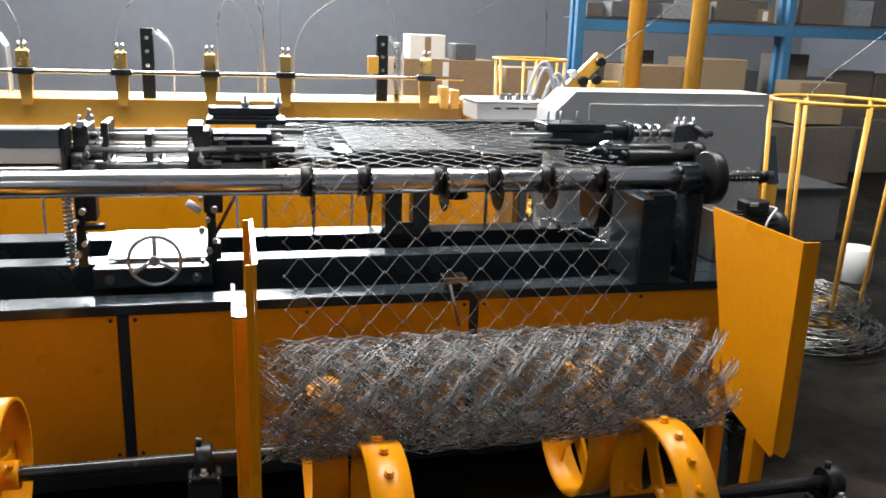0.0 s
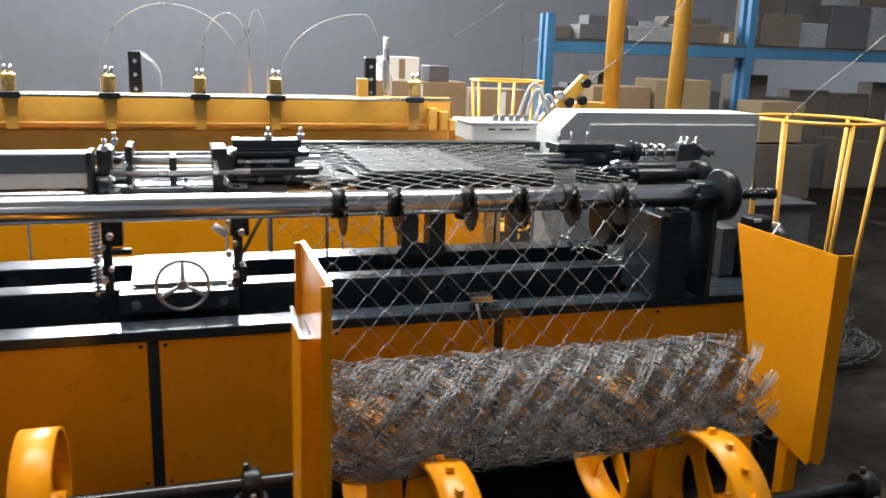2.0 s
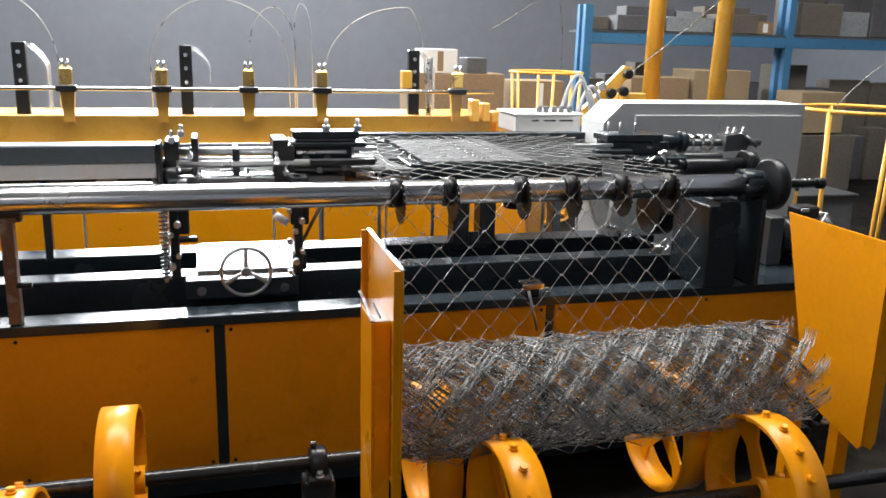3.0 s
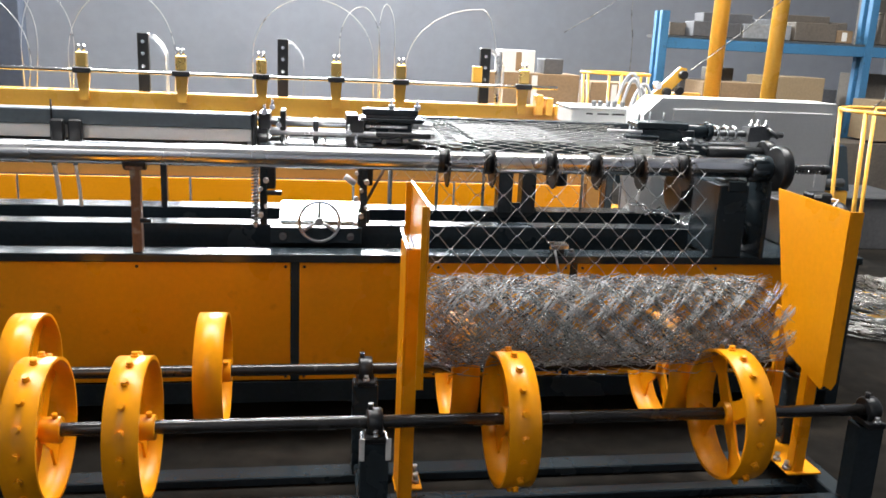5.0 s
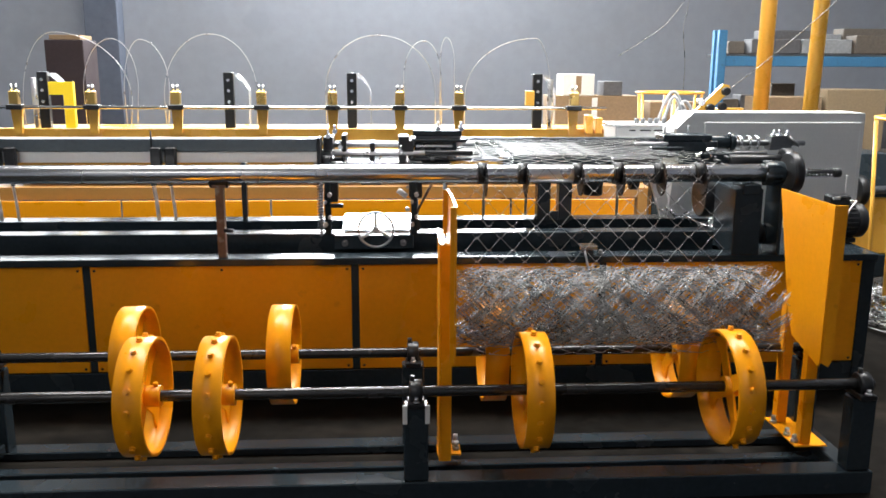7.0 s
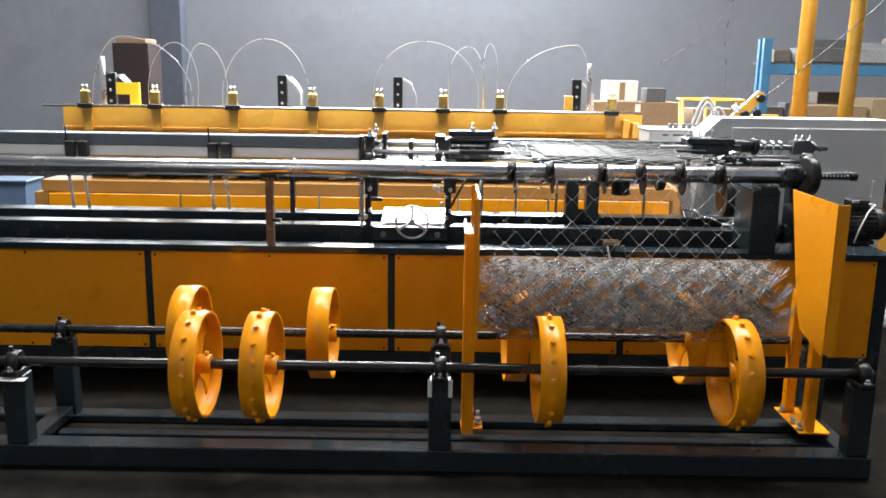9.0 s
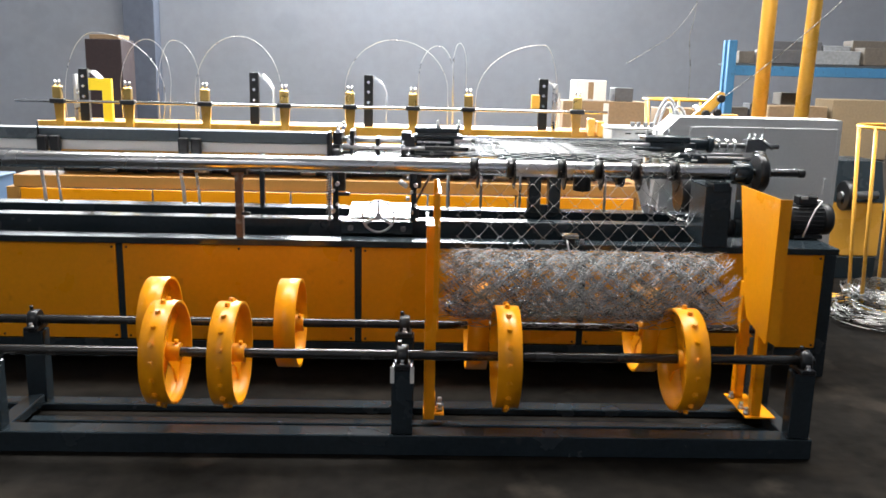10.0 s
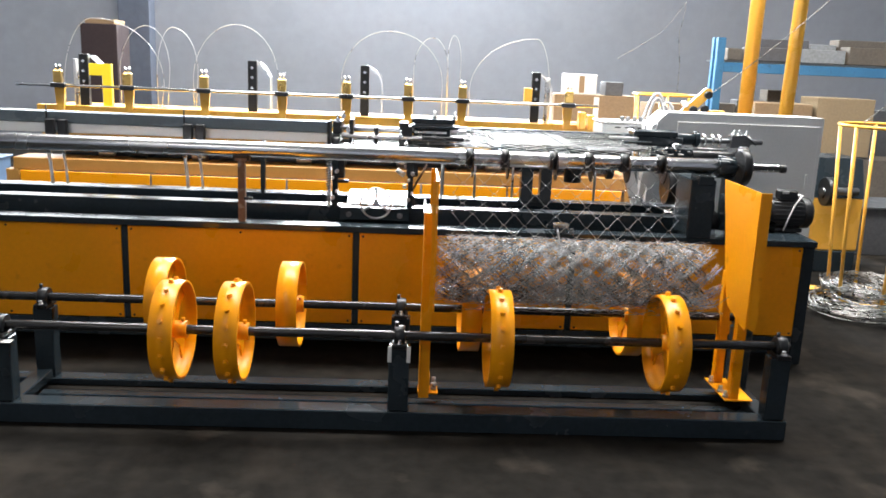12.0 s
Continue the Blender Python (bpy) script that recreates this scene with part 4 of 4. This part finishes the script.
# ---- grey control cabinet ----
cab = thing("control_cabinet", (2.15, 3.70, 0), "light grey sheet steel control cabinet with chamfered edge", "cabinet")
part("body", prism(B(), [(1.585, 0.08), (2.645, 0.08), (2.645, 1.232), (2.637, 1.242), (1.675, 1.242), (1.585, 1.155)], "y", 3.475, 3.71), GREYCAB, cab)
part("plinth", box(B(), 1.61, 2.62, 3.515, 3.69, 0, 0.079, 0.003), SLATE, cab)
for a, b in ((1.74, 2.175), (2.18, 2.62)):
    part("door", box(B(), a, b, 3.467, 3.4745, 0.15, 1.19, 0.002), GREYCAB, cab)
part("handle", box(B(), 2.565, 2.58, 3.457, 3.467, 0.80, 0.90, 0.003), GREYCAB, cab)

hb = thing("hydraulic_unit", (1.45, 4.6, 0), "white box with grey looped hoses beside the cabinet", "machine part")
part("box", box(B(), 1.41, 1.79, 4.45, 4.75, 0.99, 1.085, 0.008), WHITEP, hb)
part("stand", box(B(), 1.72, 1.77, 4.6, 4.7, -0.026, 0.989, 0.003), SLATE, hb)
part("lid", box(B(), 1.40, 1.80, 4.44, 4.76, 1.087, 1.10, 0.004), WHITEP, hb)
for a, b in ((1.50, 1.54), (1.57, 1.64), (1.66, 1.74)):
    part("slot", box(B(), a, b, 4.446, 4.449, 1.055, 1.064, 0), BLACK, hb)
for i, (x, r, hg) in enumerate(((1.80, 0.07, 0.18), (1.86, 0.05, 0.13), (1.89, 0.08, 0.15), (1.82, 0.10, 0.21))):
    pts = [(x - r + 2 * r * k / 14, 4.5 + 0.03 * i, 1.09 + hg * math.sin(math.pi * k / 14)) for k in range(15)] + [(x + r, 4.5 + 0.03 * i, 0.95)]
    part("hose", sweep(B(), pts, 0.010, 8), PLASTIC, hb, "grey looped hose")
for x in (1.56, 1.60, 1.65, 1.69, 1.74):
    part("fitting", cyl(B(), (x, 4.5, 1.10), (x, 4.5, 1.135), 0.016, 8), IRON, hb)

carry(hb, 0.05, -0.17, 0.026)
# wire straightener on the cabinet's far side
st = thing("wire_straightener", (2.3, 4.7, 0), "yellow wire straightener with black rollers on a stand", "machine part")
bm = B()
a, b = Vector((1.93, 4.6, 1.005)), Vector((2.25, 4.6, 1.325))
d, n = (b - a).normalized(), None
n = Vector((-d.z, 0, d.x))
q = [a - n * 0.035, b - n * 0.035, b + d * 0.025, b + n * 0.035, a + n * 0.035]
prism(bm, [(p.x, p.z) for p in q], "y", 4.58, 4.62)
part("arm", bm, YELLOW2, st)
for x, z in ((2.235, 1.30), (2.13, 1.185), (2.215, 1.195), (2.06, 1.225)):
    part("roller", cyl(B(), (x, 4.53, z), (x, 4.575, z), 0.029, 18, 0.005), CHROME if x == 2.06 else BLACK, st)
part("base_arm", box(B(), 2.22, 2.38, 4.57, 4.63, 1.13, 1.185, 0.004), YELLOW2, st)
part("stand", box(B(), 2.22, 2.30, 4.632, 4.70, -0.02, 1.18, 0.004), YELLOW2, st)

carry(st, 0.13, 0.23, 0.02)

# ---- tall yellow poles ----
for x, y, r in ((2.913, 4.69, 0.05), (2.973, 5.60, 0.06)):
    p = thing("yellow_pole", (x, y, 0), "tall round yellow steel pole bolted to the floor", "pole", "yellow poles")
    part("tube", cyl(B(), (x, y, 0.012), (x + (0.10 if y < 5 else 0.03), y, 5.6), r, 24), YELLOW2, p)
    part("base_plate", box(B(), x - 0.12, x + 0.12, y - 0.12, y + 0.12, 0, 0.012, 0.002), YELLOW2, p)

# ---- wire pay-off cages ----


def cage(x, y, r, h, label, full):
    c = thing("pay_off_cage", (x, y, 0), label, "wire stand", "pay-off cages")
    for z, rr in ((h, r), (0.04, r * 0.82)):
        part("hoop", sweep(B(), [(x + rr * math.cos(math.tau * k / 40), y + rr * math.sin(math.tau * k / 40), z) for k in range(40)], 0.011, 8, True), YELLOW2, c)
    for k in range(6):
        a = math.tau * k / 6 + 0.35
        ca, sa = math.cos(a), math.sin(a)
        part("bar", cyl(B(), (x + r * 0.8 * ca, y + r * 0.8 * sa, 0.03), (x + r * ca, y + r * sa, h), 0.012, 10), YELLOW2, c)
    for k in range(3):
        a = math.tau * k / 3 + 0.5
        part("foot", sweep(B(), [(x, y, 0.03), (x + r * 1.35 * math.cos(a), y + r * 1.35 * math.sin(a), 0.03)], 0.03, 8), YELLOW2, c)
    if full:
        bm = B()
        for i in range(26):
            rr, zz = r * random.uniform(0.62, 0.98), random.uniform(0.05, 0.16)
            sweep(bm, [(x + rr * math.cos(math.tau * k / 30), y + rr * math.sin(math.tau * k / 30), zz + 0.01 * math.sin(3 * k + i)) for k in range(30)], 0.004, 4, True)
        solid("wire_coil", bm, WIRE, "loose coil of galvanised wire in the yellow cage", "wire", kind="stuff")


cage(3.27, 3.80, 0.325, 1.19, "yellow round wire pay-off cage with slanted bars", True)
cage(2.57, 6.63, 0.30, 1.255, "yellow round wire pay-off cage standing far back", False)
bm = B()
for i in range(34):
    cx, cy, rr = 3.04 + random.uniform(-0.05, 0.12), 3.521 + random.uniform(-0.06, 0.06), random.uniform(0.2, 0.36)
    zz, ph = random.uniform(0.01, 0.09), random.uniform(0, 6)
    sweep(bm, [(cx + rr * math.cos(math.tau * k / 28), cy + rr * math.sin(math.tau * k / 28), zz + 0.015 + 0.015 * math.sin(2 * math.tau * k / 28 + ph)) for k in range(28)], 0.0035, 4, True)
solid("wire_coil", bm, WIRE, "loose tangled coil of galvanised wire on the floor", "wire", kind="stuff")

# wires led up out of the cages
for pts, lab in (([(2.375, 4.79, 1.322), (2.62, 4.69, 1.55), (2.88, 4.57, 1.82), (3.12, 4.46, 2.1), (3.6, 4.25, 2.7)], "taut feed wire running up from the straightener"),
                 ([(2.665, 6.543, 1.258), (2.669, 6.559, 1.538), (2.644, 6.579, 1.828), (2.689, 6.599, 2.12), (2.761, 6.685, 3.206)], "slack feed wire hanging over the far cage"),
                 ([(3.029, 3.731, 1.21), (3.193, 3.74, 1.35), (3.433, 3.753, 1.519), (4.054, 3.807, 1.972)], "feed wire rising over the cage rim"),
                 ([(2.111, 6.754, 1.583), (2.336, 6.717, 1.729), (2.541, 6.635, 1.905), (2.779, 6.609, 2.316), (2.986, 6.644, 3.006)], "slack thin feed wire hanging in the air")):
    smooth = glide(pts)
    solid("feed_wire", sweep(B(), smooth, 0.0034, 5), WIRE, lab, "wire", "feed wires")

# ---- a further machine beside the cabinet ----
f = thing("far_machine", (3.5, 5.2, 0), "yellow machine body with a dark drum and pulley", "machine")
part("body", box(B(), 2.75, 3.62, 5.0, 5.7, 0.17, 0.58, 0.01), YELLOW2, f)
part("skid", box(B(), 2.75, 3.60, 4.98, 5.72, 0.0, 0.168, 0.006), SLATE, f)
part("top_cover", prism(B(), [(5.0, 0.582), (5.6, 0.582), (5.5, 0.88), (5.1, 0.88)], "x", 3.05, 3.62), SLATE, f)
part("pulley", cyl(B(), (3.26, 4.93, 0.64), (3.32, 4.93, 0.64), 0.11, 28, 0.006), BLACK, f)
part("shaft", cyl(B(), (3.24, 4.93, 0.64), (3.55, 4.99, 0.64), 0.03, 14), IRON, f)

carry(f, 0.01, -0.32)
cr = thing("steel_crate", (4.3, 6.1, 0), "low dark crate with a bright metal lid on the floor", "crate")
part("crate", box(B(), 3.95, 4.7, 5.8, 6.4, 0.0, 0.40, 0.006), DARKBOX, cr)
part("lid", box(B(), 3.93, 4.72, 5.78, 6.42, 0.402, 0.42, 0.003), IRON, cr)
carry(cr, -0.03, -0.46)
bu = thing("bucket", (4.1, 4.75, 0), "small pale bucket standing on the floor", "bucket")
part("bucket", cyl(B(), (4.1, 4.75, 0.0), (4.1, 4.75, 0.22), 0.10, 20, 0.006), GREYCAB, bu)

carry(bu, -0.04, -0.36)
# ---- blue pallet rack with its load ----
RK = 8.17
rk = thing("storage_rack", (5.2, RK + 0.4, 0), "blue steel pallet rack loaded with cartons and parts", "rack")
for x in (3.59, 6.0, 8.4):
    for y in (RK, RK + 0.14):
        part("upright", box(B(), x, x + 0.09, y, y + 0.07, 0, 4.2 if x > 3.7 else 1.88, 0.004), RACKBLUE, rk)
for z in (1.555, 2.75):
    for a, b in ((3.68, 6.0), (6.09, 8.4)):
        if z > 2 and a < 4:
            continue
        part("beam", box(B(), a, b, RK + 0.01, RK + 0.06, z - 0.06, z + 0.05, 0.004), RACKBLUE, rk)
        part("beam", box(B(), a, b, RK + 0.145, RK + 0.195, z - 0.06, z + 0.05, 0.004), RACKBLUE, rk)
        part("shelf", box(B(), a, b, RK + 0.02, RK + 0.60, z + 0.052, z + 0.075, 0.002), IRON, rk)


def carton(x, y, z, w, d, h, m, label):
    c = thing("carton", (x + w / 2, y + d / 2, z), label, "box", "cartons")
    part("box", box(B(), x, x + w, y, y + d, z, z + h, 0.006), m, c)
    if m in (CARDBOARD, PALE):
        part("tape", box(B(), x + w / 2 - 0.03, x + w / 2 + 0.03, y - 0.002, y - 0.0005, z + 0.02, z + h - 0.02, 0), PALE if m is CARDBOARD else CARDBOARD, c)


TAN = mat("pale brown board", (0.25, 0.185, 0.11), 0.85, 0, 0.15, 7, 0.1)
WRAP = mat("dusty shrink wrapped goods", (0.20, 0.21, 0.22), 0.4, 0, 0.4, 5, 0.3)
DEEP = mat("dark stained board", (0.10, 0.085, 0.07), 0.8, 0, 0.3, 6, 0.1)
GOODS = (("dark stained carton standing among other goods", DEEP), ("dusty shrink-wrapped parcel of grey goods", WRAP), ("grimy dark box among other goods", DARKBOX), ("worn brown cardboard carton among other goods", CARDBOARD))


def shelf_row(x0, x1, y, z, lo, hi, picks):
    """Goods of uneven size side by side on one shelf."""
    x, k = x0, 0
    while x < x1 - 0.15:
        w = min(random.uniform(0.26, 0.62), x1 - x)
        lab, m = GOODS[picks[k % len(picks)]]
        carton(x, y + random.uniform(0, 0.06), z, w - 0.02, 0.24, random.uniform(lo, hi), m, lab)
        x += w
        k += 1


for a, b in ((3.72, 5.98), (6.11, 8.38)):
    shelf_row(a + 0.1, b, RK + 0.30, 1.635, *((0.1, 0.3) if a < 4 else (0.55, 0.95)), (0, 2, 1, 0))
    shelf_row(a, b, RK + 0.32, 0.0, 1.05, 1.35, (0, 2, 0, 0))
    shelf_row(a + 0.1, b, RK + 0.04, 0.0, 0.35, 0.62, (0, 0, 2, 0))
shelf_row(4.0, 5.9, RK + 0.04, 1.635, 0.08, 0.24, (2, 1, 0, 3))
shelf_row(6.2, 8.3, RK + 0.04, 1.635, 0.2, 0.5, (0, 1, 2, 1))
pal = thing("pallet_stack", (5.2, RK - 0.3, 0), "pale brown boards and cartons piled before the rack", "boxes")
part("carton", box(B(), 3.9, 4.55, RK - 0.5, RK - 0.06, 0.62, 1.18, 0.006), CARDBOARD, pal)
part("carton", box(B(), 4.6, 5.25, RK - 0.5, RK - 0.06, 0.62, 1.26, 0.006), TAN, pal)
part("carton", box(B(), 5.9, 6.45, RK - 0.5, RK - 0.06, 0.62, 1.05, 0.006), TAN, pal)
part("pallet", box(B(), 3.85, 6.6, RK - 0.55, RK - 0.03, 0.0, 0.60, 0.006), DEEP, pal)
# stacked boxes on a bench at the end wall
be = thing("bench", (2.3, 8.06, 0), "low dark workbench stacked with boxes", "bench")
part("top", box(B(), 1.2, 3.4, 7.76, 8.41, 0.72, 0.76, 0.004), DARKBOX, be)
for x in (1.25, 3.3):
    for y in (7.81, 8.31):
        part("leg", box(B(), x, x + 0.06, y, y + 0.06, 0, 0.719, 0.003), SLATE, be)
carton(1.71, 7.91, 0.76, 0.95, 0.45, 0.42, CARDBOARD, "long brown cardboard carton on the bench")
carton(1.84, 7.93, 1.18, 0.34, 0.35, 0.225, PALE, "white carton on top of the brown one")
carton(2.79, 7.91, 0.76, 0.5, 0.4, 0.36, CARDBOARD, "brown cardboard carton on the bench")
carton(2.29, 7.96, 1.18, 0.2, 0.3, 0.15, DARKBOX, "small dark box on the carton")
# dark cabinet at the end wall
dk = thing("tall_cabinet", (-4.2, 9.8, 0), "dark brown tall steel cabinet with an orange top edge", "cabinet")
part("body", box(B(), -4.30, -3.83, 9.6, 10.1, 0, 1.775, 0.008), MAROON, dk)
part("top_box", box(B(), -4.25, -3.87, 9.64, 10.06, 1.777, 1.835, 0.006), CARDBOARD, dk)
carry(dk, 0.05, 0.3)
# blue bin on the floor at the left
bn = thing("blue_bin", (-3.9, 6.3, 0), "small blue plastic bin on the floor", "bin")
part("bin", prism(B(), [(-4.15, 0.0), (-3.85, 0.0), (-3.83, 0.45), (-4.18, 0.45)], "y", 6.1, 6.4), BLUEP, bn)
part("rim", box(B(), -4.2, -3.81, 6.08, 6.42, 0.452, 0.47, 0.004), BLUEP, bn)
carry(bn, 0.2, 0.0)


def motions():
    """All that moves: the sheet's strands, the draw-off tube, the upper jaw and the lifting beam."""
    for o, s in wires:
        walk(o, [(t, strand_pose(s + H * advance(t))) for t in STEP_TIMES])
    base = Vector(machine.location)
    walk(tube, [(t, pose(-base.x, TUBE.y - base.y, TUBE.z, 65 * advance(t), 0, 0)) for t in STEP_TIMES])
    rows = [(0.0, 0.0), (1.35, 0.0), (1.6, 0.09), (1.8, 0.165), (2.0, 0.165), (2.25, 0.09), (2.55, 0.0), (4.85, 0.0), (5.1, 0.06), (5.35, 0.145), (5.55, 0.165), (5.7, 0.15), (5.85, 0.08), (6.1, 0.0),
            (8.55, 0.0), (8.8, 0.09), (9.05, 0.165), (9.25, 0.155), (9.4, 0.085), (9.65, 0.0), (12.0, 0.0)]
    walk(beam, [(t, pose(0, 0, z)) for t, z in rows])
    lifts = [(0.0, 0.03), (0.65, 0.03), (0.85, 0.0), (10.15, 0.0), (10.35, 0.03), (11.25, 0.03), (11.45, 0.0), (12.0, 0.0)]
    walk(jaw, [(t, pose(0, 0, z)) for t, z in lifts])


motions()
